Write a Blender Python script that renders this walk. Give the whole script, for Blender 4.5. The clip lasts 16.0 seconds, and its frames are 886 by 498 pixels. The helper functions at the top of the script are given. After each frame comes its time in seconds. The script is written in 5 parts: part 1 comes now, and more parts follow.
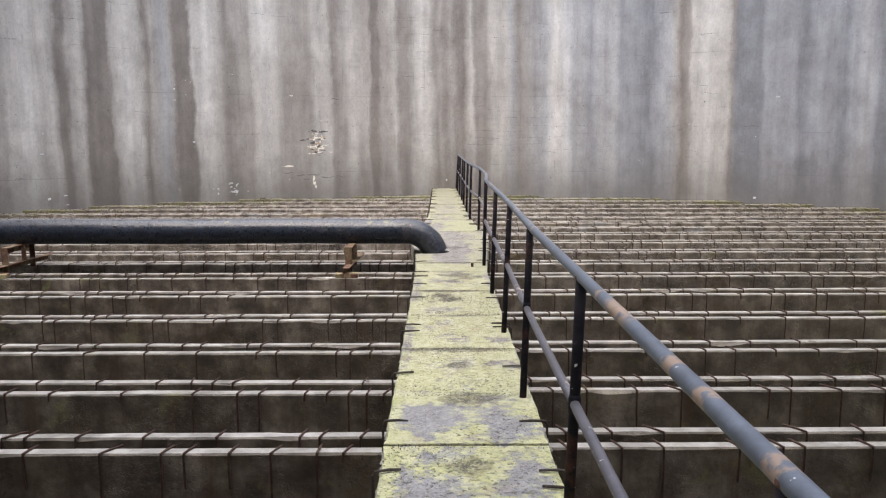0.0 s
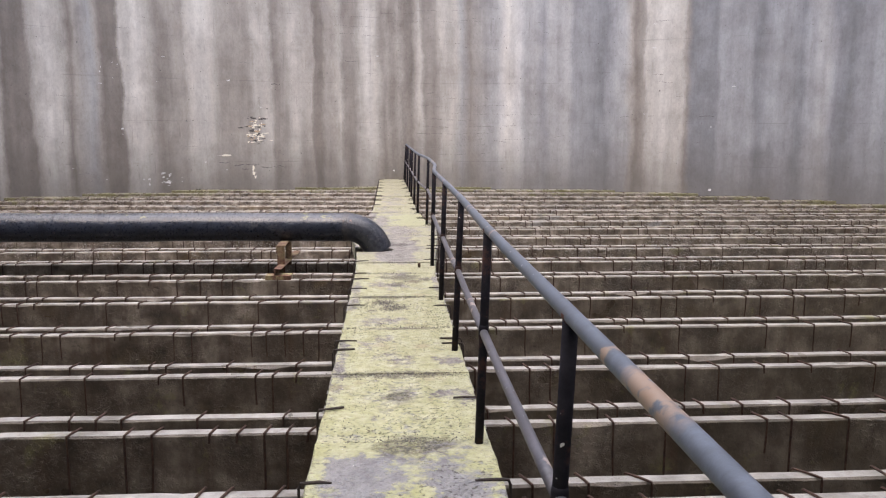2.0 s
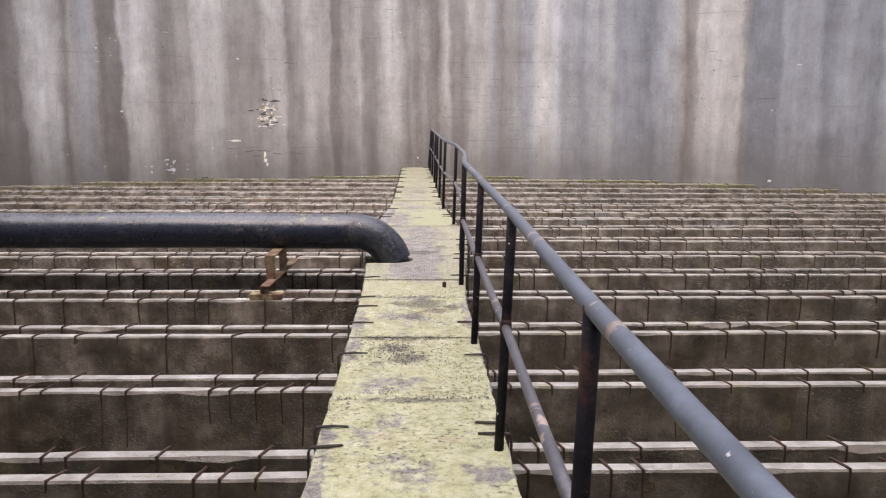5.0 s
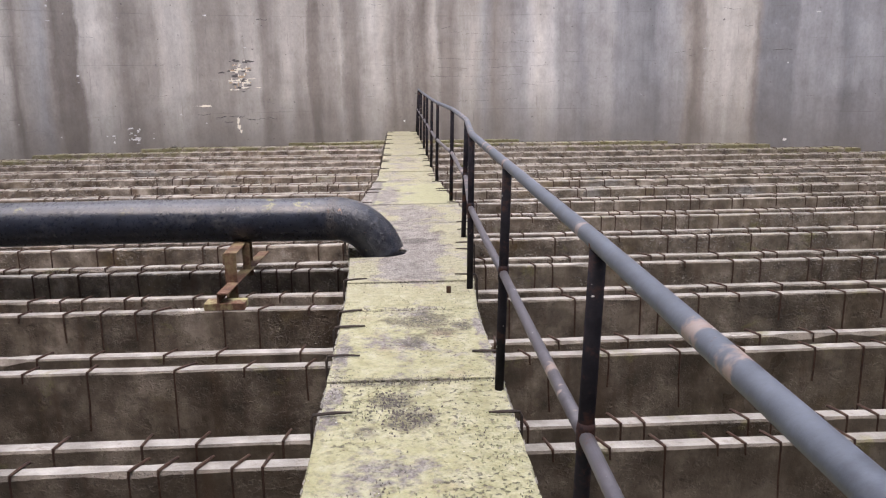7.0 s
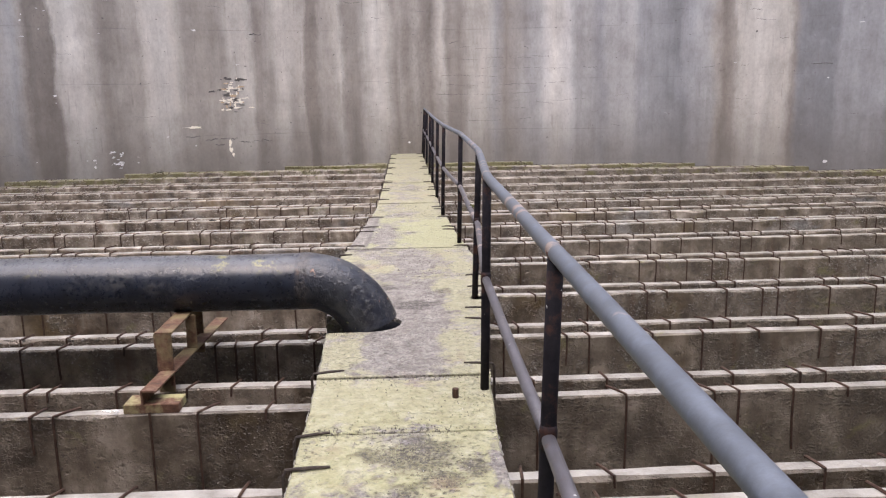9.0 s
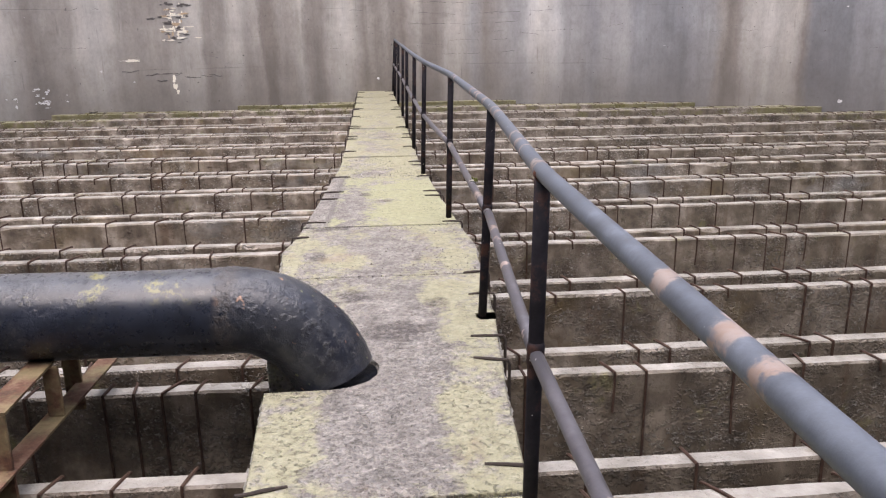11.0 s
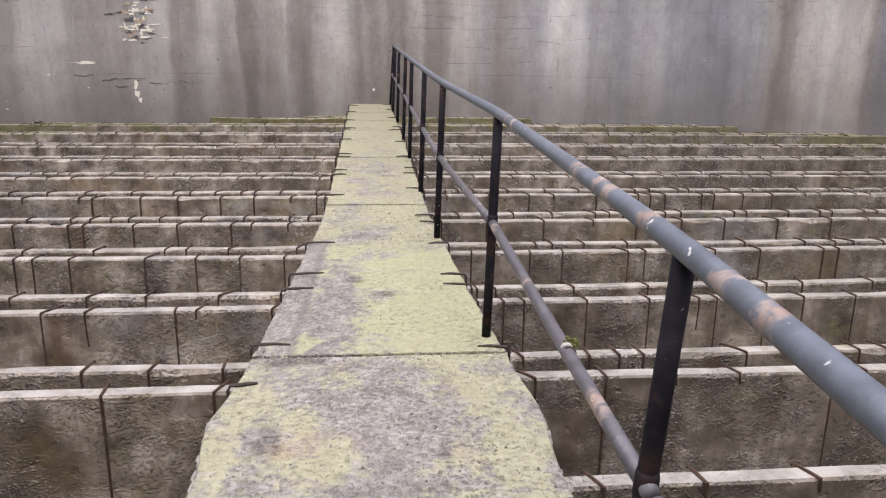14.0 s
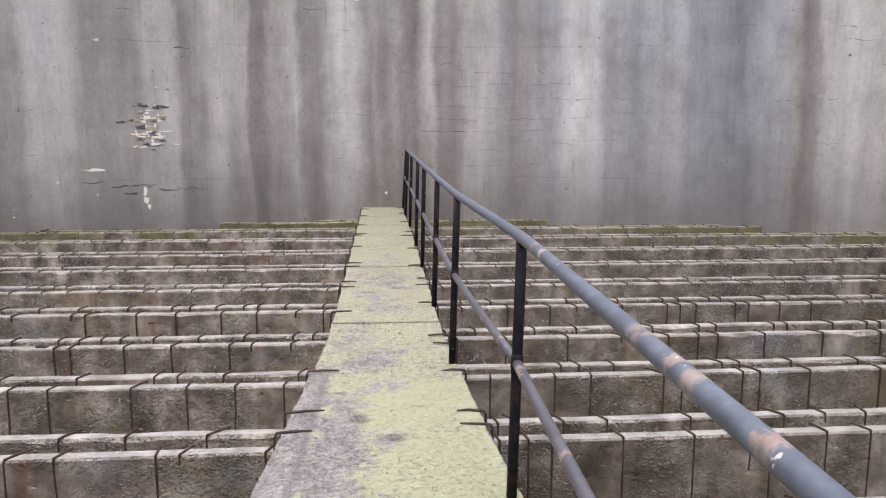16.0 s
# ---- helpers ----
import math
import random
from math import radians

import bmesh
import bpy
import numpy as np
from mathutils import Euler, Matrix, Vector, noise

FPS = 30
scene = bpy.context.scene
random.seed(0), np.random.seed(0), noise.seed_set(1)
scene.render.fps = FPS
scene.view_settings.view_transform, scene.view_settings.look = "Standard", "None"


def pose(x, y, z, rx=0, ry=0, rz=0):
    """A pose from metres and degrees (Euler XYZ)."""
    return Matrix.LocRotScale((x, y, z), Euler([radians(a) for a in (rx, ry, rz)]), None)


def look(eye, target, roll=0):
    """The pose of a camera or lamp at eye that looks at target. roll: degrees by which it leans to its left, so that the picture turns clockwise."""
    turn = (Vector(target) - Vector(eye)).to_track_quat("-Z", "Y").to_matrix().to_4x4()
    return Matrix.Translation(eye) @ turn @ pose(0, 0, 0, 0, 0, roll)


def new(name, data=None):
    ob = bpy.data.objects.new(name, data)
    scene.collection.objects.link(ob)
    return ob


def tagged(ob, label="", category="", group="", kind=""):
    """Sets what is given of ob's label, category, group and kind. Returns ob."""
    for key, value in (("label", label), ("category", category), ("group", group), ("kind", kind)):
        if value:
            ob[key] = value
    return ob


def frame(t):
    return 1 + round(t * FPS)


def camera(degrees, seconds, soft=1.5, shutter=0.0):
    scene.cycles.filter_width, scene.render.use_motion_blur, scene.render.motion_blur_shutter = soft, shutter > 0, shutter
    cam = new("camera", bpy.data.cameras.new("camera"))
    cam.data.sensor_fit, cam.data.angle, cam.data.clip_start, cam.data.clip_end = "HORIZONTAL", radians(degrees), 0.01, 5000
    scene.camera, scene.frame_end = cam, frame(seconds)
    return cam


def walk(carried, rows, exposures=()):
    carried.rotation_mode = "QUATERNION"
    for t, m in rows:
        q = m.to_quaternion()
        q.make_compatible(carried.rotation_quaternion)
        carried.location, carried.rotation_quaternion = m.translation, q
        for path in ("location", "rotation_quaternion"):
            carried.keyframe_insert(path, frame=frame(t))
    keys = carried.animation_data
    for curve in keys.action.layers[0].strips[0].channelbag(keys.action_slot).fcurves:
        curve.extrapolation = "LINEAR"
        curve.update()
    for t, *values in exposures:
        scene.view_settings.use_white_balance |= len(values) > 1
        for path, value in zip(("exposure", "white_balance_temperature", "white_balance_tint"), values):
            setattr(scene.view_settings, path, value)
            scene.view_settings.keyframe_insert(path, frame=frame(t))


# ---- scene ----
cam = camera(58.3, 16.0, soft=1.2)
PATH = [
    (0, (-0.13, -0.344, 1.495), (-0.122, 1.636, 1.218), -0.1),
    (0.5, (-0.096, -0.145, 1.47), (-0.095, 1.834, 1.177), -0.4),
    (1, (-0.025, -0.009, 1.468), (-0.006, 1.976, 1.231), 0.1),
    (1.5, (-0.014, 0.348, 1.435), (0.063, 2.33, 1.177), -0.1),
    (2, (-0.058, 0.614, 1.444), (0.076, 2.587, 1.144), 0.3),
    (2.5, (-0.017, 0.937, 1.441), (0.091, 2.911, 1.141), 0.5),
    (3, (0.01, 1.299, 1.418), (0.125, 3.265, 1.066), 0.4),
    (3.5, (-0.028, 1.603, 1.41), (0.085, 3.575, 1.098), -0.3),
    (4, (-0.023, 1.886, 1.408), (0.076, 3.855, 1.07), -0.2),
    (4.2, (-0.006, 2.024, 1.386), (0.097, 3.996, 1.07), 0.2),
    (6.3, (0.021, 3.388, 1.399), (0.045, 5.352, 1.023), 0.1),
    (6.5, (-0.012, 3.552, 1.387), (0.029, 5.518, 1.022), -0.4),
    (7, (-0.042, 3.933, 1.38), (0.06, 5.883, 0.947), -0.6),
    (7.5, (0.019, 4.302, 1.398), (0.094, 6.248, 0.941), -0.3),
    (8, (-0.011, 4.671, 1.391), (0.098, 6.63, 1.006), -0.5),
    (8.5, (0.025, 5.071, 1.381), (0.143, 7.026, 0.981), -1.2),
    (8.7, (0.063, 5.203, 1.382), (0.143, 7.164, 1.0), -0.9),
    (10.8, (0.042, 6.931, 1.367), (0.151, 8.851, 0.816), 0.2),
    (11, (0.015, 7.096, 1.355), (0.171, 9.012, 0.802), -0.6),
    (11.5, (0.029, 7.491, 1.359), (0.131, 9.423, 0.852), 0.1),
    (12, (0.026, 7.925, 1.349), (0.171, 9.835, 0.774), 1.1),
    (12.5, (-0.02, 8.286, 1.329), (0.158, 10.194, 0.753), 0.3),
    (13, (-0.003, 8.626, 1.338), (0.118, 10.545, 0.791), 1.2),
    (13.5, (-0.01, 8.97, 1.349), (0.159, 10.891, 0.821), 0.5),
    (14, (-0.01, 9.282, 1.348), (0.172, 11.199, 0.806), 0.9),
    (14.5, (0.061, 9.512, 1.344), (0.146, 11.435, 0.804), 1.7),
    (15, (0.041, 9.741, 1.337), (0.198, 11.67, 0.832), 1.2),
    (15.5, (0.014, 9.849, 1.363), (0.19, 11.778, 0.864), 0.6),
    (16, (0.03, 9.773, 1.4), (0.178, 11.744, 1.092), 0.1),
]

walk(cam, [(t, look(eye, target, roll)) for t, eye, target, roll in PATH], [(0.0, 1.86, 6950, 11), (0.6, 1.85, 7000, 14), (1.5, 1.84, 7000, 15), (3.0, 1.80, 7050, 17), (8.0, 1.78, 7000, 17), (11.0, 1.75, 7000, 17), (14.5, 1.65, 6850, 16), (16.0, 1.65, 6650, 15.5)])

# ---- world and sun: overcast daylight falling through the open top of the tower ----
world = bpy.data.worlds.new("overcast_sky")
scene.world = world
world.use_nodes = True
wn = world.node_tree
sky = wn.nodes.new("ShaderNodeTexSky")
sky.sky_type = "NISHITA"
sky.sun_disc = False
sky.sun_elevation = radians(68)
sky.sun_rotation = radians(200)
sky.air_density = 1.0
sky.dust_density = 1.5
sky.ozone_density = 1.0
wn.links.new(sky.outputs["Color"], wn.nodes["Background"].inputs["Color"])
wn.nodes["Background"].inputs["Strength"].default_value = 0.15
sun_data = bpy.data.lights.new("sun", "SUN")
sun_data.energy = 1.4
sun_data.angle = radians(80)
sun_data.color = (1.0, 0.98, 0.96)
sun = new("sun", sun_data)
sun.matrix_world = look((-2, -6, 30), (0, 0, 0))

# ---- plan of the tower, in metres ----
CX, CY, R_WALL = 0.25, 9.9, 13.57    # the shell's circle at beam level
Z_BEAM = -0.21                       # top of the precast beams; the walkway's top is z = 0
Z_FLOOR = -1.7
WALL_TOP = 15.0


def lerp_table(table, v):
    for (a, p), (b, q) in zip(table, table[1:]):
        if v <= b:
            return p + (q - p) * max(0.0, (v - a) / (b - a))
    return table[-1][1]


LEFT_EDGE = [(-4, -0.41), (8.5, -0.405), (9.2, -0.42), (9.8, -0.445), (11.25, -0.55), (11.85, -0.585), (12.1, -0.535), (12.4, -0.51),
             (13.3, -0.45), (14.15, -0.395), (14.8, -0.355), (16.5, -0.34), (23.9, -0.335)]
RIGHT_EDGE = [(-4, 0.41), (7.4, 0.41), (8.5, 0.40), (9.85, 0.48), (10.5, 0.54), (11.3, 0.585), (11.9, 0.61), (12.2, 0.585), (12.44, 0.56), (13.4, 0.50),
              (14.18, 0.465), (15.0, 0.43), (16.5, 0.42), (20.0, 0.40), (23.9, 0.345)]
JOINTS = [-3.0, -1.95, -0.9, 0.16, 1.22, 2.28, 3.4, 4.15, 5.2, 6.29, 7.39, 8.5, 9.15, 11.3, 12.42, 14.17, 15.35, 16.5, 17.65, 18.8, 19.9, 21.0, 22.1, 23.2, 23.7]
# handrail posts: x at the foot, x at the rail, y
POSTS = [(0.345, 0.38, -0.95), (0.345, 0.38, 0.75), (0.345, 0.378, 2.46), (0.351, 0.38, 4.105), (0.366, 0.402, 5.67), (0.377, 0.406, 7.25), (0.394, 0.409, 8.955),
         (0.484, 0.508, 10.5), (0.505, 0.528, 12.59), (0.428, 0.455, 14.34), (0.415, 0.44, 15.82), (0.41, 0.43, 17.6), (0.405, 0.43, 19.0), (0.395, 0.42, 20.8),
         (0.37, 0.42, 22.2), (0.36, 0.42, 23.3)]
BEAM_ROWS = [(-6, -3.45), (0, 2.84), (1, 3.87), (2, 4.88), (3, 5.92), (4, 7.06), (5, 8.22), (6, 9.35), (7, 10.38), (8, 11.45), (9, 12.6), (10, 13.65), (11, 14.68),
             (12, 15.64), (13, 16.67), (14, 17.64), (15, 18.75), (16, 19.88), (17, 21.0), (18, 22.12), (19, 23.2), (20, 24.2)]


def row_y(row):
    return lerp_table(BEAM_ROWS, row)


# ---- material helpers ----
def mat(name):
    m = bpy.data.materials.new(name)
    m.use_nodes = True
    nt = m.node_tree
    return m, nt, nt.nodes["Principled BSDF"]


def node(nt, kind, **sets):
    n = nt.nodes.new(kind)
    for key, value in sets.items():
        n.inputs[key.replace("_", " ")].default_value = value
    return n


def noise_tex(nt, vec, scale, detail=6.0, rough=0.6, distort=0.0):
    n = node(nt, "ShaderNodeTexNoise", Scale=scale, Detail=detail, Roughness=rough, Distortion=distort)
    nt.links.new(vec, n.inputs["Vector"])
    return n.outputs["Fac"]


def ramp(nt, fac, stops):
    n = nt.nodes.new("ShaderNodeValToRGB")
    el = n.color_ramp.elements
    while len(el) < len(stops):
        el.new(0.5)
    for e, (pos, col) in zip(el, stops):
        e.position = pos
        e.color = (*col, 1) if len(col) == 3 else col
    nt.links.new(fac, n.inputs["Fac"])
    return n.outputs["Color"]


def step(nt, fac, lo, hi, soft=False):
    n = nt.nodes.new("ShaderNodeMapRange")
    n.interpolation_type = "SMOOTHSTEP" if soft else "LINEAR"
    n.inputs["From Min"].default_value, n.inputs["From Max"].default_value = lo, hi
    nt.links.new(fac, n.inputs["Value"])
    return n.outputs["Result"]


def mixc(nt, fac, a, b, kind="MIX"):
    n = nt.nodes.new("ShaderNodeMix")
    n.data_type, n.blend_type = "RGBA", kind
    for sock, v in ((n.inputs[0], fac), (n.inputs[6], a), (n.inputs[7], b)):
        if isinstance(v, (int, float)):
            sock.default_value = v
        elif isinstance(v, tuple):
            sock.default_value = (*v, 1)
        else:
            nt.links.new(v, sock)
    return n.outputs[2]


def math_node(nt, op, a, b=0.0):
    n = nt.nodes.new("ShaderNodeMath")
    n.operation = op
    for sock, v in ((n.inputs[0], a), (n.inputs[1], b)):
        if isinstance(v, (int, float)):
            sock.default_value = v
        else:
            nt.links.new(v, sock)
    return n.outputs[0]


def bump(nt, bsdf, height, strength, distance=0.01):
    b = node(nt, "ShaderNodeBump", Strength=strength, Distance=distance)
    nt.links.new(height, b.inputs["Height"])
    nt.links.new(b.outputs["Normal"], bsdf.inputs["Normal"])


# ---- materials ----
def streaked_wall():
    """Concrete shell with vertical run-off streaks: light lime runs between dark damp ones, warm on one side, bluish on the other."""
    m, nt, bsdf = mat("streaked_shell_concrete")
    tc = nt.nodes.new("ShaderNodeTexCoord")
    sep = nt.nodes.new("ShaderNodeSeparateXYZ")
    nt.links.new(tc.outputs["Object"], sep.inputs[0])
    ang = math_node(nt, "DEGREES", math_node(nt, "ARCTAN2", sep.outputs["X"], sep.outputs["Y"]))
    comb = nt.nodes.new("ShaderNodeCombineXYZ")
    nt.links.new(math_node(nt, "MULTIPLY", ang, 0.223), comb.inputs["X"])
    nt.links.new(sep.outputs["Z"], comb.inputs["Z"])
    flat = comb.outputs[0]

    def scaled(sx, sz):
        mp = nt.nodes.new("ShaderNodeMapping")
        mp.inputs["Scale"].default_value = (sx, 1, sz)
        nt.links.new(flat, mp.inputs["Vector"])
        return mp.outputs["Vector"]

    wob = math_node(nt, "SUBTRACT", noise_tex(nt, scaled(1.2, 0.5), 1.0, 8, 0.68), 0.5)
    shifted = math_node(nt, "ADD", math_node(nt, "ADD", ang, math_node(nt, "MULTIPLY", math_node(nt, "SUBTRACT", sep.outputs["Z"], 2.1), 0.065)), math_node(nt, "MULTIPLY", wob, 2.4))
    dk, dm, md, lt, xl = (0.232, 0.206, 0.181), (0.30, 0.273, 0.244), (0.38, 0.35, 0.313), (0.50, 0.473, 0.428), (0.60, 0.577, 0.53)
    gl, cl = (0.39, 0.386, 0.38), (0.475, 0.47, 0.46)
    bd, bm_ = (0.228, 0.233, 0.242), (0.318, 0.322, 0.33)
    bands = [
        [(-56.0, lt), (-54.0, md), (-51.5, md), (-50.9, md), (-50.4, lt), (-49.6, lt), (-48.8, xl), (-48.0, lt), (-47.2, md), (-46.3, lt), (-45.7, md), (-45.3, dk), (-44.7, dk), (-44.3, md), (-43.2, lt), (-42.8, md), (-42.5, dk), (-41.5, dk), (-40.2, dk), (-39.9, md), (-39.3, lt), (-38.4, xl), (-37.1, lt), (-36.7, md), (-36.3, dk), (-35.7, md), (-34.1, gl), (-33.4, md), (-32.9, dk), (-31.3, dk)],
        [(-31.3, dk), (-30.9, lt), (-29.5, xl), (-28.5, lt), (-27.7, md), (-27.0, dm), (-26.1, md), (-24.7, md), (-24.1, lt), (-22.7, xl), (-21.7, lt), (-20.3, md), (-19.0, md), (-17.6, md), (-16.9, lt), (-15.2, lt), (-14.7, dm), (-14.1, dm), (-13.7, md), (-12.4, lt), (-11.0, md), (-10.2, md), (-9.9, dk), (-9.2, dk), (-8.8, md), (-7.8, md), (-7.0, lt), (-6.5, dm), (-5.4, dm), (-4.7, lt)],
        [(-4.7, lt), (-3.7, xl), (-2.9, lt), (-1.9, dm), (-1.4, md), (-0.9, dm), (-0.1, md), (0.4, dm), (1.4, dk), (2.1, md), (2.6, lt), (3.0, dm), (4.2, dm), (4.6, md), (5.0, lt), (6.7, lt), (7.4, gl), (8.4, dm), (10.9, gl), (11.8, cl), (13.0, xl), (14.4, cl), (15.0, gl), (16.1, gl), (17.2, bm_), (17.9, gl), (19.8, gl), (20.5, bm_), (21.5, bm_), (24.2, bd)],
        [(24.2, bd), (24.8, bm_), (26.5, gl), (27.1, md), (27.6, dk), (28.4, dm), (28.8, lt), (30.7, xl), (32.8, lt), (33.3, dm), (33.8, bd), (36.3, bd), (36.9, bm_), (38.4, bm_), (39.9, bm_), (40.5, bd), (42.8, bm_), (43.9, bm_), (45.0, bd), (45.6, bm_), (47.3, gl), (48.1, bm_), (48.4, bd), (49.3, bd), (52.0, bm_), (55.0, bd), (59.0, bm_), (63.0, bd)],
    ]
    base = None
    for band in bands:
        a0, a1 = band[0][0], band[-1][0]
        tint = ramp(nt, step(nt, shifted, a0, a1), [((a - a0) / (a1 - a0), c) for a, c in band])
        base = tint if base is None else mixc(nt, step(nt, shifted, a0 - 0.02, a0 + 0.02), base, tint)
    # fine vertical runs and drips
    runs = noise_tex(nt, scaled(4.2, 0.22), 1.0, 5, 0.55)
    base = mixc(nt, 0.45, base, ramp(nt, runs, [(0.3, (0.66, 0.65, 0.64)), (0.5, (1, 1, 1)), (0.72, (1.28, 1.27, 1.26))]), "MULTIPLY")
    broad = noise_tex(nt, scaled(1.1, 0.3), 1.0, 5, 0.62)
    base = mixc(nt, 0.5, base, ramp(nt, broad, [(0.32, (0.72, 0.70, 0.69)), (0.62, (1.15, 1.15, 1.15))]), "MULTIPLY")
    blot = noise_tex(nt, scaled(2.6, 1.5), 1.0, 8, 0.7)
    base = mixc(nt, 0.65, base, ramp(nt, blot, [(0.3, (0.66, 0.64, 0.63)), (0.52, (1, 1, 1)), (0.72, (1.25, 1.23, 1.2))]), "MULTIPLY")
    cloud = noise_tex(nt, scaled(0.7, 0.6), 1.0, 7, 0.65, 0.4)
    base = mixc(nt, 0.75, base, ramp(nt, cloud, [(0.35, (0.80, 0.775, 0.765)), (0.55, (1.03, 1.03, 1.03)), (0.7, (1.14, 1.14, 1.13))]), "MULTIPLY")
    grain = noise_tex(nt, scaled(22, 12), 1.0, 5, 0.7)
    base = mixc(nt, 0.35, base, ramp(nt, grain, [(0.34, (0.72, 0.70, 0.69)), (0.5, (1, 1, 1)), (0.68, (1.2, 1.2, 1.2))]), "MULTIPLY")
    drips = noise_tex(nt, scaled(16, 1.1), 1.0, 4, 0.6)
    base = mixc(nt, math_node(nt, "MULTIPLY", step(nt, drips, 0.62, 0.72), 0.5), base, (0.20, 0.175, 0.16))
    # boarding lines of the climbing formwork
    lift = math_node(nt, "FRACT", math_node(nt, "MULTIPLY", math_node(nt, "ADD", sep.outputs["Z"], math_node(nt, "MULTIPLY", blot, 0.05)), 0.92))
    line = step(nt, math_node(nt, "ABSOLUTE", math_node(nt, "SUBTRACT", lift, 0.5)), 0.012, 0.0)
    patchy = math_node(nt, "MULTIPLY", line, step(nt, noise_tex(nt, scaled(0.9, 0.9), 1.0, 4), 0.5, 0.62))
    base = mixc(nt, math_node(nt, "MULTIPLY", patchy, 0.45), base, (0.14, 0.13, 0.125))
    # thin lime drips and pits
    pits = noise_tex(nt, scaled(14, 14), 1.0, 3, 0.5)
    base = mixc(nt, step(nt, pits, 0.69, 0.74), base, (0.13, 0.12, 0.115))
    base = mixc(nt, math_node(nt, "MULTIPLY", step(nt, noise_tex(nt, scaled(6, 7), 1.0, 4, 0.6), 0.73, 0.8), 0.7), base, (0.62, 0.61, 0.59))
    # damp, algae-stained foot of the wall with a ragged upper edge
    foot = math_node(nt, "ADD", sep.outputs["Z"], math_node(nt, "MULTIPLY", broad, -1.6))
    base = mixc(nt, math_node(nt, "MULTIPLY", step(nt, foot, 0.5, -0.9), 0.6), base, (0.12, 0.105, 0.09))
    nt.links.new(base, bsdf.inputs["Base Color"])
    bsdf.inputs["Roughness"].default_value = 0.88
    bump(nt, bsdf, math_node(nt, "ADD", math_node(nt, "ADD", blot, math_node(nt, "MULTIPLY", runs, 0.5)), math_node(nt, "MULTIPLY", patchy, -0.6)), 0.35, 0.012)
    return m


def spots(nt, v, wobble, stretch, places):
    """Ragged patches, each (x, y, half width, half length), lying on one stretch of the walkway."""
    total = 0.0
    for x, y, rx, ry in places:
        if not stretch[0] - ry < y < stretch[1] + ry:
            continue
        mp = nt.nodes.new("ShaderNodeMapping")
        mp.inputs["Location"].default_value = (-x / rx, -y / ry, 0)
        mp.inputs["Scale"].default_value = (1 / rx, 1 / ry, 0)
        nt.links.new(v, mp.inputs["Vector"])
        size = nt.nodes.new("ShaderNodeVectorMath")
        size.operation = "LENGTH"
        nt.links.new(mp.outputs["Vector"], size.inputs[0])
        one = step(nt, math_node(nt, "ADD", size.outputs["Value"], wobble), 1.15, 0.65)
        total = math_node(nt, "MAXIMUM", total, one)
    return total


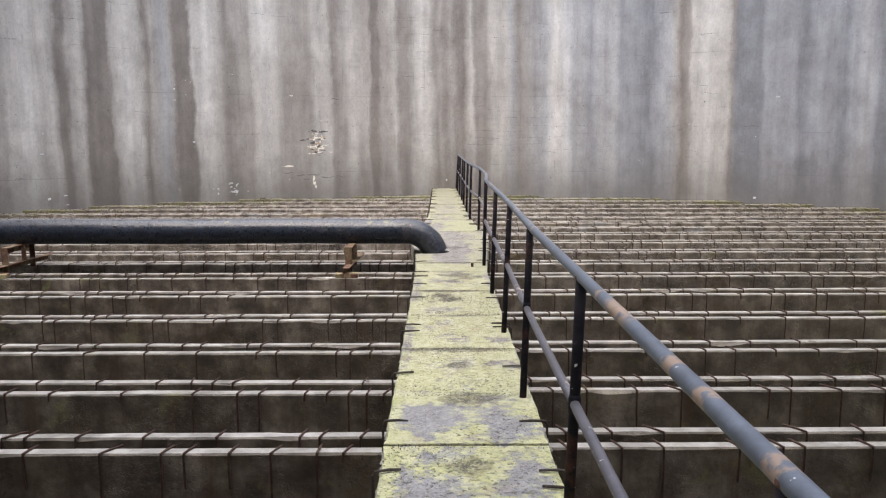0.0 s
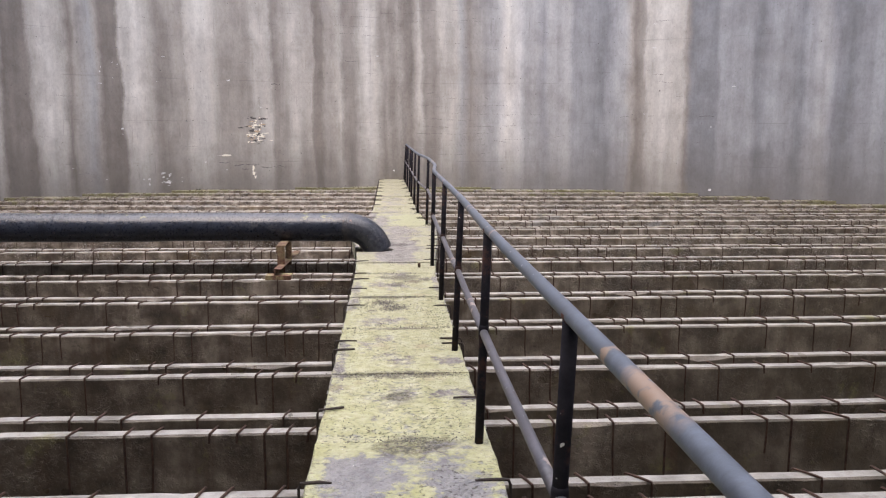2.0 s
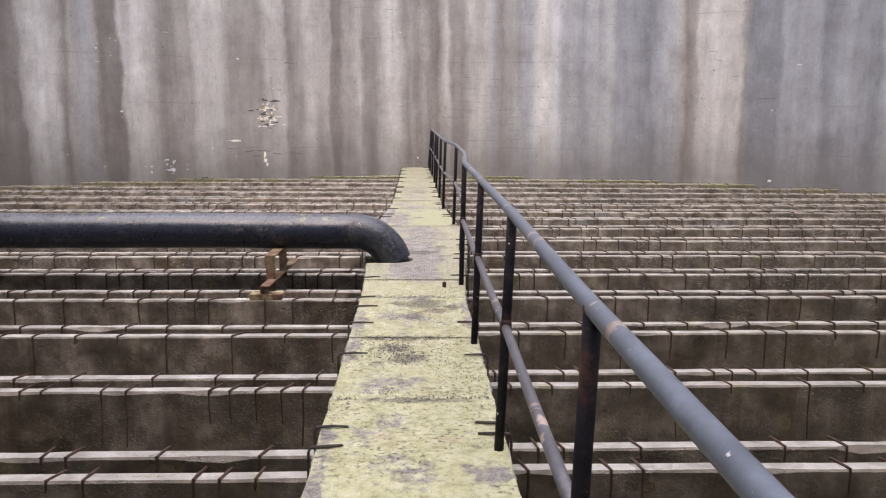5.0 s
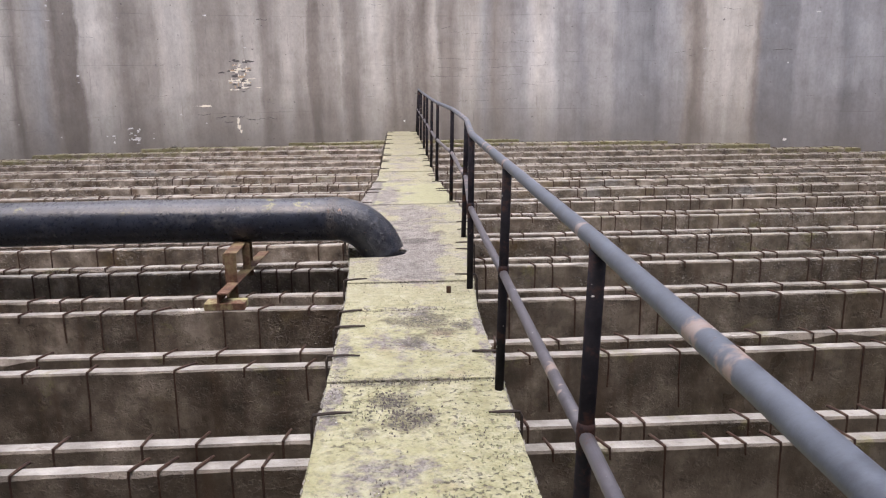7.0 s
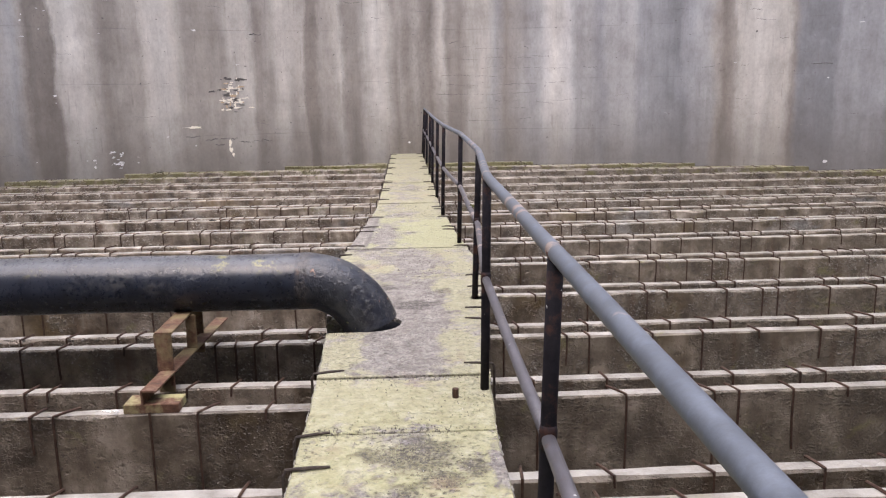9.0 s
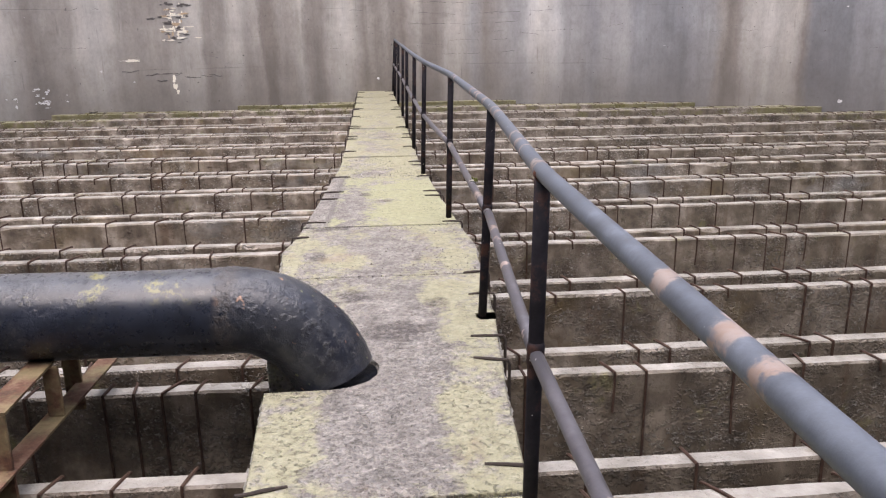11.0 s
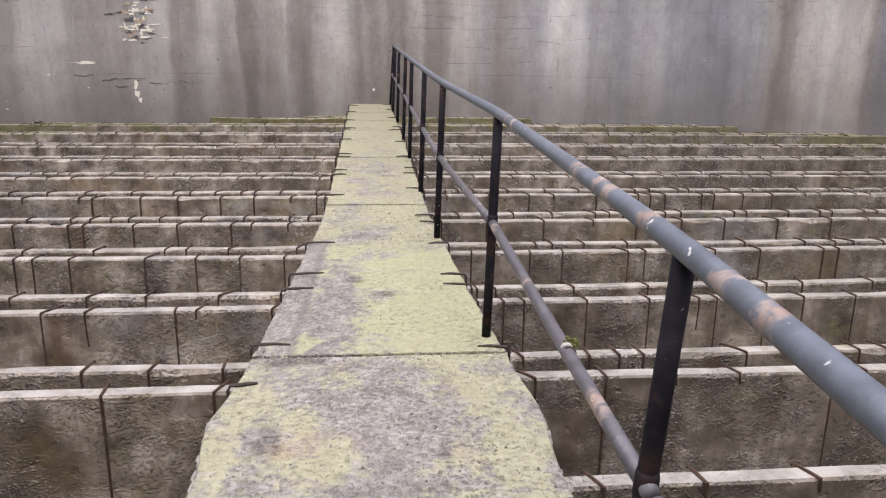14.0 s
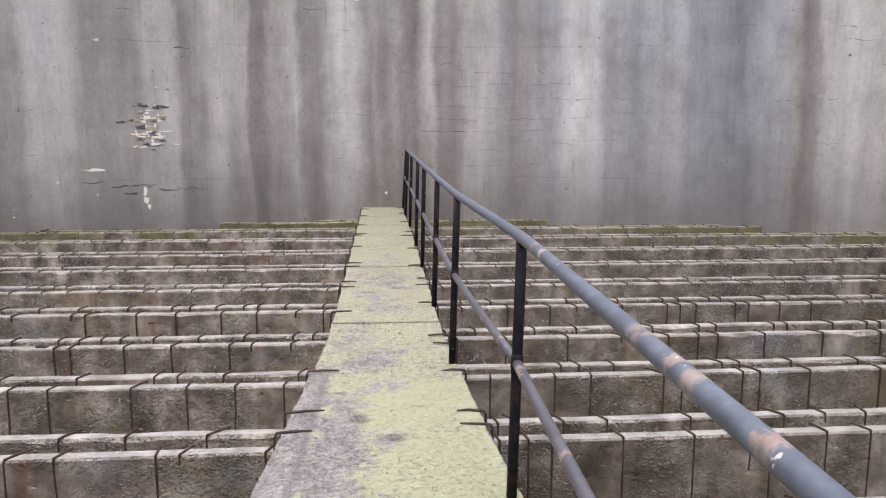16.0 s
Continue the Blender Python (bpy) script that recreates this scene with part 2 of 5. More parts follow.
def slab_concrete(name, stretch):
    """Weathered grey concrete with worn aggregate, largely grown over by yellow-green lichen, with dark gritty patches."""
    m, nt, bsdf = mat(name)
    v = nt.nodes.new("ShaderNodeNewGeometry").outputs["Position"]
    sep = nt.nodes.new("ShaderNodeSeparateXYZ")
    nt.links.new(v, sep.inputs[0])
    big = noise_tex(nt, v, 3.0, 6, 0.62, 0.1)
    mid = noise_tex(nt, v, 9.0, 6, 0.62, 0.1)
    small = noise_tex(nt, v, 24.0, 5, 0.62)
    fine = noise_tex(nt, v, 70.0, 5, 0.7)
    pebble = node(nt, "ShaderNodeTexVoronoi", Scale=62.0)
    nt.links.new(v, pebble.inputs["Vector"])
    stone = node(nt, "ShaderNodeTexVoronoi", Scale=30.0)
    nt.links.new(v, stone.inputs["Vector"])
    wobble = math_node(nt, "ADD", math_node(nt, "MULTIPLY", math_node(nt, "SUBTRACT", mid, 0.5), 2.2), math_node(nt, "MULTIPLY", math_node(nt, "SUBTRACT", fine, 0.5), 0.9))
    # bare concrete: mortar with lighter and darker aggregate
    grey = ramp(nt, mid, [(0.3, (0.168, 0.155, 0.143)), (0.5, (0.25, 0.235, 0.218)), (0.7, (0.33, 0.312, 0.288))])
    grey = mixc(nt, 0.55, grey, ramp(nt, pebble.outputs["Color"], [(0.2, (0.60, 0.585, 0.57)), (0.55, (0.97, 0.96, 0.94)), (0.85, (1.32, 1.3, 1.26))]), "MULTIPLY")
    lich = ramp(nt, math_node(nt, "ADD", math_node(nt, "MULTIPLY", mid, 0.6), math_node(nt, "MULTIPLY", small, 0.4)),
                [(0.32, (0.245, 0.238, 0.118)), (0.47, (0.335, 0.33, 0.188)), (0.58, (0.392, 0.383, 0.25)), (0.68, (0.44, 0.426, 0.325))])
    lich = mixc(nt, math_node(nt, "MULTIPLY", step(nt, sep.outputs["Y"], 8.2, 9.4), 0.8), lich, ramp(nt, small, [(0.35, (0.262, 0.25, 0.163)), (0.62, (0.352, 0.34, 0.238))]))
    vivid = math_node(nt, "MULTIPLY", step(nt, sep.outputs["Y"], 5.0, 1.5), step(nt, big, 0.42, 0.6))
    lich = mixc(nt, math_node(nt, "MULTIPLY", vivid, 0.55), lich, (0.40, 0.41, 0.11))
    green = math_node(nt, "MULTIPLY", step(nt, sep.outputs["Y"], 12.2, 12.6), step(nt, sep.outputs["Y"], 14.4, 13.9))
    lich = mixc(nt, math_node(nt, "MULTIPLY", green, 0.45), lich, (0.335, 0.355, 0.195))
    entrance = step(nt, sep.outputs["Y"], 7.0, 4.6)
    lich = mixc(nt, entrance, lich, mixc(nt, 1.0, lich, (1.18, 1.18, 1.15), "MULTIPLY"))
    grey = mixc(nt, step(nt, sep.outputs["Y"], 8.5, 9.3), grey, mixc(nt, 1.0, grey, (1.06, 1.06, 1.06), "MULTIPLY"))
    grey = mixc(nt, math_node(nt, "MULTIPLY", step(nt, sep.outputs["Y"], 4.6, 4.1), 0.75), grey, ramp(nt, mid, [(0.3, (0.25, 0.247, 0.25)), (0.7, (0.35, 0.345, 0.345))]))
    # how much of the surface the lichen holds, along the walkway and towards its edges
    along = ramp(nt, step(nt, sep.outputs["Y"], 0.0, 24.0), [(0.0, (0.085, 0.085, 0.085)), (0.16, (0.13, 0.13, 0.13)), (0.25, (0.15, 0.15, 0.15)), (0.345, (0.115, 0.115, 0.115)), (0.38, (0.10, 0.10, 0.10)), (0.385, (0.02, 0.02, 0.02)),
                                                             (0.42, (-0.03, -0.03, -0.03)), (0.515, (-0.035, -0.035, -0.035)), (0.519, (0.055, 0.055, 0.055)), (0.59, (0.055, 0.055, 0.055)), (0.60, (0.06, 0.06, 0.06)),
                                                             (0.72, (0.09, 0.09, 0.09)), (0.82, (0.15, 0.15, 0.15)), (1.0, (0.17, 0.17, 0.17))])
    cover = math_node(nt, "ADD", math_node(nt, "ADD", math_node(nt, "MULTIPLY", big, 0.7), math_node(nt, "MULTIPLY", small, 0.3)), along)
    rim = math_node(nt, "SUBTRACT", math_node(nt, "MULTIPLY", step(nt, math_node(nt, "ABSOLUTE", sep.outputs["X"]), 0.06, 0.40), 0.10), 0.035)
    cover = math_node(nt, "ADD", cover, rim)
    grown = spots(nt, v, wobble, stretch, [(0.26, 12.9, 0.30, 0.85), (0.14, 13.5, 0.24, 0.5), (-0.25, 11.86, 0.09, 0.13), (-0.14, 11.58, 0.1, 0.12), (-0.13, 12.15, 0.09, 0.1), (0.38, 12.12, 0.08, 0.14),
                                  (0.48, 11.6, 0.1, 0.3), (-0.51, 11.65, 0.07, 0.34), (0.34, 11.0, 0.13, 0.2), (0.40, 10.42, 0.14, 0.34), (0.3, 9.6, 0.13, 0.3), (-0.32, 9.5, 0.12, 0.24),
                                  (0.0, 8.83, 0.5, 0.26), (0.15, 15.2, 0.24, 0.4)])
    cover = math_node(nt, "ADD", cover, math_node(nt, "MULTIPLY", grown, 0.12))
    bare = spots(nt, v, wobble, stretch, [(-0.24, 2.9, 0.11, 0.4), (0.27, 2.9, 0.14, 0.42), (-0.22, 3.75, 0.22, 0.26), (0.27, 3.7, 0.18, 0.32), (0.3, 4.78, 0.12, 0.16), (0.31, 5.45, 0.1, 0.14), (-0.01, 9.55, 0.26, 0.38), (0.05, 10.4, 0.26, 0.5),
                                 (-0.2, 13.05, 0.1, 0.7), (0.1, 11.75, 0.14, 0.3), (-0.36, 7.5, 0.05, 0.8), (-0.37, 5.3, 0.05, 0.8), (0.38, 8.0, 0.04, 0.5)])
    cover = math_node(nt, "SUBTRACT", cover, math_node(nt, "MULTIPLY", bare, 0.16))
    # a long trowel line beside the edge, greyer outside it
    off = math_node(nt, "SUBTRACT", math_node(nt, "ADD", sep.outputs["X"], 0.773), math_node(nt, "MULTIPLY", sep.outputs["Y"], 0.0337))
    off = math_node(nt, "ADD", off, math_node(nt, "MULTIPLY", math_node(nt, "SUBTRACT", mid, 0.5), 0.03))
    reach = math_node(nt, "MULTIPLY", step(nt, sep.outputs["Y"], 12.2, 12.5), step(nt, sep.outputs["Y"], 14.4, 14.1))
    strip = math_node(nt, "MULTIPLY", reach, step(nt, off, 0.05, -0.03))
    cover = math_node(nt, "SUBTRACT", cover, math_node(nt, "MULTIPLY", strip, 0.2))
    hold = math_node(nt, "MULTIPLY", step(nt, cover, 0.495, 0.60), math_node(nt, "ADD", 0.8, math_node(nt, "MULTIPLY", step(nt, small, 0.36, 0.5), 0.2)))
    base = mixc(nt, math_node(nt, "MULTIPLY", hold, 0.94), grey, lich)
    line = math_node(nt, "MULTIPLY", step(nt, math_node(nt, "ABSOLUTE", off), 0.03, 0.008), reach)
    base = mixc(nt, math_node(nt, "MULTIPLY", line, 0.6), base, (0.15, 0.14, 0.135))
    # dark grit and old moss gathered in the middle of the tread
    gritty = spots(nt, v, wobble, stretch, [(0.04, 4.1, 0.2, 0.13), (-0.02, 5.17, 0.32, 0.07), (0.0, 4.76, 0.09, 0.1), (-0.03, 6.97, 0.1, 0.14), (-0.1, 7.15, 0.09, 0.1), (-0.2, 6.85, 0.05, 0.06), (0.05, 8.28, 0.2, 0.16),
                                   (0.0, 7.92, 0.09, 0.1), (0.15, 8.08, 0.08, 0.08), (0.28, 8.17, 0.06, 0.08), (0.0, 3.15, 0.12, 0.1), (0.09, 10.47, 0.16, 0.16), (0.28, 10.82, 0.07, 0.08), (-0.14, 10.96, 0.1, 0.12),
                                   (-0.35, 11.69, 0.06, 0.1), (0.0, 6.27, 0.3, 0.05), (-0.1, 7.37, 0.3, 0.05), (0.0, 2.3, 0.2, 0.08), (-0.34, 12.36, 0.14, 0.06), (-0.1, 13.45, 0.06, 0.07), (0.06, 13.2, 0.06, 0.06)])
    speck = step(nt, math_node(nt, "ADD", math_node(nt, "MULTIPLY", small, 0.5), math_node(nt, "MULTIPLY", fine, 0.5)), 0.46, 0.54)
    base = mixc(nt, math_node(nt, "MULTIPLY", math_node(nt, "MULTIPLY", gritty, math_node(nt, "ADD", 0.35, math_node(nt, "MULTIPLY", speck, 0.65))), 0.85), base, (0.082, 0.07, 0.068))
    loose = step(nt, noise_tex(nt, v, 2.2, 3, 0.5), 0.42, 0.58)
    pits = math_node(nt, "MULTIPLY", step(nt, noise_tex(nt, v, 40.0, 3, 0.55), 0.585, 0.64), math_node(nt, "ADD", 0.25, math_node(nt, "MULTIPLY", loose, 0.75)))
    base = mixc(nt, math_node(nt, "MULTIPLY", pits, math_node(nt, "SUBTRACT", 0.75, math_node(nt, "MULTIPLY", step(nt, sep.outputs["Y"], 8.3, 9.2), 0.45))), base, (0.08, 0.072, 0.062))
    base = mixc(nt, math_node(nt, "MULTIPLY", step(nt, fine, 0.58, 0.68), 0.35), base, (0.08, 0.075, 0.065))
    base = mixc(nt, step(nt, noise_tex(nt, v, 38.0, 2, 0.5), 0.76, 0.79), base, (0.62, 0.61, 0.58))
    warm = math_node(nt, "MULTIPLY", step(nt, noise_tex(nt, v, 2.7, 4, 0.6), 0.60, 0.70), 0.35)
    base = mixc(nt, warm, base, (0.30, 0.215, 0.15))
    nt.links.new(base, bsdf.inputs["Base Color"])
    bsdf.inputs["Roughness"].default_value = 0.9
    lumps = math_node(nt, "MULTIPLY", step(nt, pebble.outputs["Distance"], 0.75, 0.1, True), math_node(nt, "ADD", 0.12, math_node(nt, "MULTIPLY", math_node(nt, "MAXIMUM", math_node(nt, "SUBTRACT", 1.0, hold), gritty), 0.22)))
    lumps = math_node(nt, "ADD", lumps, math_node(nt, "MULTIPLY", math_node(nt, "MULTIPLY", step(nt, stone.outputs["Distance"], 0.5, 0.1, True), loose), 0.16))
    h = math_node(nt, "ADD", math_node(nt, "MULTIPLY", mid, 0.3), math_node(nt, "MULTIPLY", fine, 0.12))
    h = math_node(nt, "ADD", h, math_node(nt, "ADD", lumps, math_node(nt, "MULTIPLY", hold, 0.12)))
    h = math_node(nt, "SUBTRACT", h, math_node(nt, "MULTIPLY", pits, 0.35))
    bump(nt, bsdf, h, 1.0, 0.026)
    return m


def beam_concrete(name, moss):
    """Damp precast concrete: smooth wet brown-grey faces with rust runs and raised light crumbs, paler towards the far
    wall; tops lightened for the sky above.
    """
    m, nt, bsdf = mat(name)
    geo = nt.nodes.new("ShaderNodeNewGeometry")
    v = geo.outputs["Position"]
    pos = nt.nodes.new("ShaderNodeSeparateXYZ")
    nt.links.new(v, pos.inputs[0])

    def stretched(sx, sy, sz):
        mp = nt.nodes.new("ShaderNodeMapping")
        mp.inputs["Scale"].default_value = (sx, sy, sz)
        nt.links.new(v, mp.inputs["Vector"])
        return mp.outputs["Vector"]

    broad = noise_tex(nt, v, 1.1, 4, 0.6)
    mid = noise_tex(nt, v, 5.0, 6, 0.62)
    fine = noise_tex(nt, v, 42.0, 5, 0.65)
    runs = noise_tex(nt, stretched(5, 2, 0.5), 1.0, 5, 0.6)
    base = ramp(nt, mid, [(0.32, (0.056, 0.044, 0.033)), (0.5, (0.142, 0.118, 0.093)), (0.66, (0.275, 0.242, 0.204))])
    base = mixc(nt, 0.8, base, ramp(nt, runs, [(0.3, (0.48, 0.43, 0.38)), (0.52, (1.0, 0.98, 0.95)), (0.72, (1.4, 1.39, 1.37))]), "MULTIPLY")
    base = mixc(nt, 0.8, base, ramp(nt, broad, [(0.32, (0.66, 0.63, 0.60)), (0.66, (1.22, 1.22, 1.22))]), "MULTIPLY")
    # rust runs under the wires
    rusty = step(nt, noise_tex(nt, stretched(6, 1.5, 0.25), 1.0, 4, 0.6), 0.57, 0.68)
    base = mixc(nt, math_node(nt, "MULTIPLY", rusty, 0.6), base, (0.085, 0.05, 0.03))
    ochre = step(nt, noise_tex(nt, stretched(1.3, 1.0, 1.6), 1.0, 5, 0.65), 0.56, 0.72)
    base = mixc(nt, math_node(nt, "MULTIPLY", ochre, 0.55), base, (0.15, 0.108, 0.05))
    # raised crumbs of scale, in fields
    field = step(nt, noise_tex(nt, v, 2.4, 3, 0.5), 0.40, 0.56)
    field = math_node(nt, "MULTIPLY", field, math_node(nt, "ADD", 0.14, math_node(nt, "MULTIPLY", step(nt, pos.outputs["Y"], 8.8, 10.6), 0.86)))
    grain = noise_tex(nt, stretched(44, 44, 58), 1.0, 4, 0.6)
    flake = node(nt, "ShaderNodeTexVoronoi", Scale=1.0)
    nt.links.new(stretched(62, 62, 84), flake.inputs["Vector"])
    scale = math_node(nt, "MULTIPLY", step(nt, flake.outputs["Distance"], 0.62, 0.12, True), math_node(nt, "MULTIPLY", step(nt, noise_tex(nt, v, 9.0, 4, 0.6), 0.40, 0.60), step(nt, noise_tex(nt, v, 33.0, 3, 0.6), 0.40, 0.60)))
    crumb = math_node(nt, "MULTIPLY", math_node(nt, "MAXIMUM", step(nt, grain, 0.52, 0.68, True), math_node(nt, "MULTIPLY", scale, 0.9)), field)
    # crumbs mixed paler, the glints on their wet edges painted as colour
    base = mixc(nt, math_node(nt, "MULTIPLY", step(nt, crumb, 0.35, 0.75), 0.6), base, (0.42, 0.395, 0.36))
    base = mixc(nt, math_node(nt, "MULTIPLY", step(nt, fine, 0.40, 0.32), 0.6), base, (0.05, 0.043, 0.037))
    # multiplied paler and less brown towards the far side of the basin
    far_tone = ramp(nt, step(nt, pos.outputs["Y"], 8.0, 16.0), [(0.0, (0.73, 0.715, 0.69)), (0.4, (1.13, 1.14, 1.16)), (1.0, (1.57, 1.6, 1.65))])
    base = mixc(nt, 1.0, base, far_tone, "MULTIPLY")
    # left half beyond y 8 lifted: its stronger light put into the colour
    left_light = ramp(nt, step(nt, pos.outputs["X"], 0.5, -0.5), [(0.0, (1.0, 1.0, 1.0)), (1.0, (1.16, 1.15, 1.14))])
    base = mixc(nt, step(nt, pos.outputs["Y"], 8.0, 10.0), base, mixc(nt, 1.0, base, left_light, "MULTIPLY"))
    # an olive algae tint over the right half, with its weaker light painted in
    olive_shade = math_node(nt, "MULTIPLY", step(nt, math_node(nt, "ADD", pos.outputs["X"], math_node(nt, "MULTIPLY", broad, 5.0)), 2.5, 6.0), 0.2)
    # tops a paler beige: the sky light they catch is put into the colour
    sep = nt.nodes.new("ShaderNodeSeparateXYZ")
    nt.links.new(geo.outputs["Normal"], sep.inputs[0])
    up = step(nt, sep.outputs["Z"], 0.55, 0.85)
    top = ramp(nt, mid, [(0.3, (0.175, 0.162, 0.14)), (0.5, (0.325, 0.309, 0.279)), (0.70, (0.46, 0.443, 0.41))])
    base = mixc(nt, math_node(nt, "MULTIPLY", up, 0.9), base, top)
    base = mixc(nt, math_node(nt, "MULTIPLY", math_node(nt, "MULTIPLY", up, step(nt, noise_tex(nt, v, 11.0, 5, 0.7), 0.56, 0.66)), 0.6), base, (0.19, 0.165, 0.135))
    base = mixc(nt, olive_shade, base, (0.115, 0.108, 0.075))
    # a bluish lime film on a few faces beyond the pipe
    lime = math_node(nt, "MULTIPLY", step(nt, noise_tex(nt, stretched(0.9, 1.0, 2.0), 1.0, 5, 0.65), 0.60, 0.70), step(nt, pos.outputs["Y"], 11.5, 13.5))
    base = mixc(nt, math_node(nt, "MULTIPLY", lime, 0.45), base, (0.36, 0.375, 0.375))
    # moss where the beams meet the shell
    green = noise_tex(nt, v, 3.2, 6, 0.7, 0.4)
    dx, dy = math_node(nt, "SUBTRACT", pos.outputs["X"], CX), math_node(nt, "SUBTRACT", pos.outputs["Y"], CY)
    rad = math_node(nt, "SQRT", math_node(nt, "ADD", math_node(nt, "MULTIPLY", dx, dx), math_node(nt, "MULTIPLY", dy, dy)))
    damp = step(nt, rad, R_WALL - 2.4, R_WALL - 0.3)
    grow = step(nt, math_node(nt, "ADD", green, math_node(nt, "MULTIPLY", damp, 0.21)), 0.62 - moss * 0.2, 0.74 - moss * 0.2)
    base = mixc(nt, math_node(nt, "MULTIPLY", grow, 0.7), base, (0.19, 0.182, 0.07))
    nt.links.new(base, bsdf.inputs["Base Color"])
    nt.links.new(ramp(nt, broad, [(0.35, (0.26, 0.26, 0.26)), (0.6, (0.7, 0.7, 0.7))]), bsdf.inputs["Roughness"])
    side_face = math_node(nt, "SUBTRACT", 1.0, math_node(nt, "MULTIPLY", up, 0.75))
    pit = math_node(nt, "MULTIPLY", step(nt, noise_tex(nt, v, 13.0, 4, 0.6), 0.46, 0.2, True), math_node(nt, "ADD", 0.15, math_node(nt, "MULTIPLY", step(nt, pos.outputs["Y"], 6.0, 10.0), 0.3)))
    lumps = math_node(nt, "MULTIPLY", math_node(nt, "SUBTRACT", math_node(nt, "MULTIPLY", crumb, 1.2), pit), side_face)
    bump(nt, bsdf, math_node(nt, "ADD", math_node(nt, "ADD", math_node(nt, "MULTIPLY", mid, 0.45), math_node(nt, "MULTIPLY", fine, 0.1)), lumps), 1.0, 0.022)
    return m


def rail_paint(name, tone, chips, flaked):
    """Blue-grey oil paint on steel, flaked to a pinkish primer in places, rust at the joints."""
    m, nt, bsdf = mat(name)
    geo = nt.nodes.new("ShaderNodeNewGeometry")
    v = geo.outputs["Position"]
    mid = noise_tex(nt, v, 16.0, 6, 0.7)
    stretch = nt.nodes.new("ShaderNodeMapping")
    stretch.inputs["Scale"].default_value = (7.0, 8.5, 7.0)
    nt.links.new(v, stretch.inputs["Vector"])
    patch = noise_tex(nt, stretch.outputs["Vector"], 1.0, 3, 0.5, 0.1)
    yy = nt.nodes.new("ShaderNodeSeparateXYZ")
    nt.links.new(v, yy.inputs[0])
    ragged = math_node(nt, "ADD", yy.outputs["Y"], math_node(nt, "MULTIPLY", math_node(nt, "SUBTRACT", noise_tex(nt, v, 26.0, 4, 0.6), 0.5), 0.11))
    lost = None
    for y, half in flaked:
        one = step(nt, math_node(nt, "ABSOLUTE", math_node(nt, "SUBTRACT", ragged, y)), half * 0.75, half * 0.4)
        lost = one if lost is None else math_node(nt, "MAXIMUM", lost, one)
    lost = math_node(nt, "MULTIPLY", lost, step(nt, noise_tex(nt, v, 22.0, 3, 0.5), 0.36, 0.46))
    base = ramp(nt, mid, [(0.3, tuple(c * 0.6 for c in tone)), (0.55, tone), (0.75, tuple(c * 1.45 for c in tone))])
    base = mixc(nt, step(nt, math_node(nt, "ADD", patch, math_node(nt, "MULTIPLY", mid, 0.12)), chips, chips + 0.04), base, (0.42, 0.335, 0.29))
    primer = ramp(nt, noise_tex(nt, v, 30.0, 4, 0.6), [(0.35, (0.36, 0.24, 0.175)), (0.6, (0.40, 0.32, 0.275))])
    primer = mixc(nt, math_node(nt, "MULTIPLY", step(nt, yy.outputs["Y"], 3.0, 2.2), 0.7), primer, (0.42, 0.265, 0.15))
    base = mixc(nt, math_node(nt, "MULTIPLY", lost, 0.72), base, primer)
    base = mixc(nt, math_node(nt, "MULTIPLY", step(nt, noise_tex(nt, v, 7.0, 7, 0.75), 0.63, 0.70), 0.8), base, (0.13, 0.055, 0.03))
    base = mixc(nt, step(nt, noise_tex(nt, v, 42.0, 2, 0.5), 0.74, 0.77), base, (0.6, 0.6, 0.58))
    nt.links.new(base, bsdf.inputs["Base Color"])
    nt.links.new(ramp(nt, mid, [(0.3, (0.38, 0.38, 0.38)), (0.75, (0.62, 0.62, 0.62))]), bsdf.inputs["Roughness"])
    bump(nt, bsdf, mid, 0.25, 0.004)
    return m


def post_paint():
    """Post paint taken down to near-black, the posts' unlit faces put into the colour, with rust scabs."""
    m, nt, bsdf = mat("shade_dark_post_paint")
    v = nt.nodes.new("ShaderNodeNewGeometry").outputs["Position"]
    mid = noise_tex(nt, v, 14.0, 6, 0.7)
    base = ramp(nt, mid, [(0.3, (0.010, 0.009, 0.012)), (0.6, (0.022, 0.020, 0.025)), (0.8, (0.05, 0.047, 0.054))])
    base = mixc(nt, math_node(nt, "MULTIPLY", step(nt, noise_tex(nt, v, 7.0, 7, 0.75), 0.53, 0.66), 0.8), base, (0.075, 0.034, 0.022))
    base = mixc(nt, step(nt, noise_tex(nt, v, 40.0, 2, 0.5), 0.74, 0.77), base, (0.6, 0.6, 0.58))
    nt.links.new(base, bsdf.inputs["Base Color"])
    bsdf.inputs["Roughness"].default_value = 0.7
    bsdf.inputs["Specular IOR Level"].default_value = 0.1
    bump(nt, bsdf, mid, 0.3, 0.004)
    return m


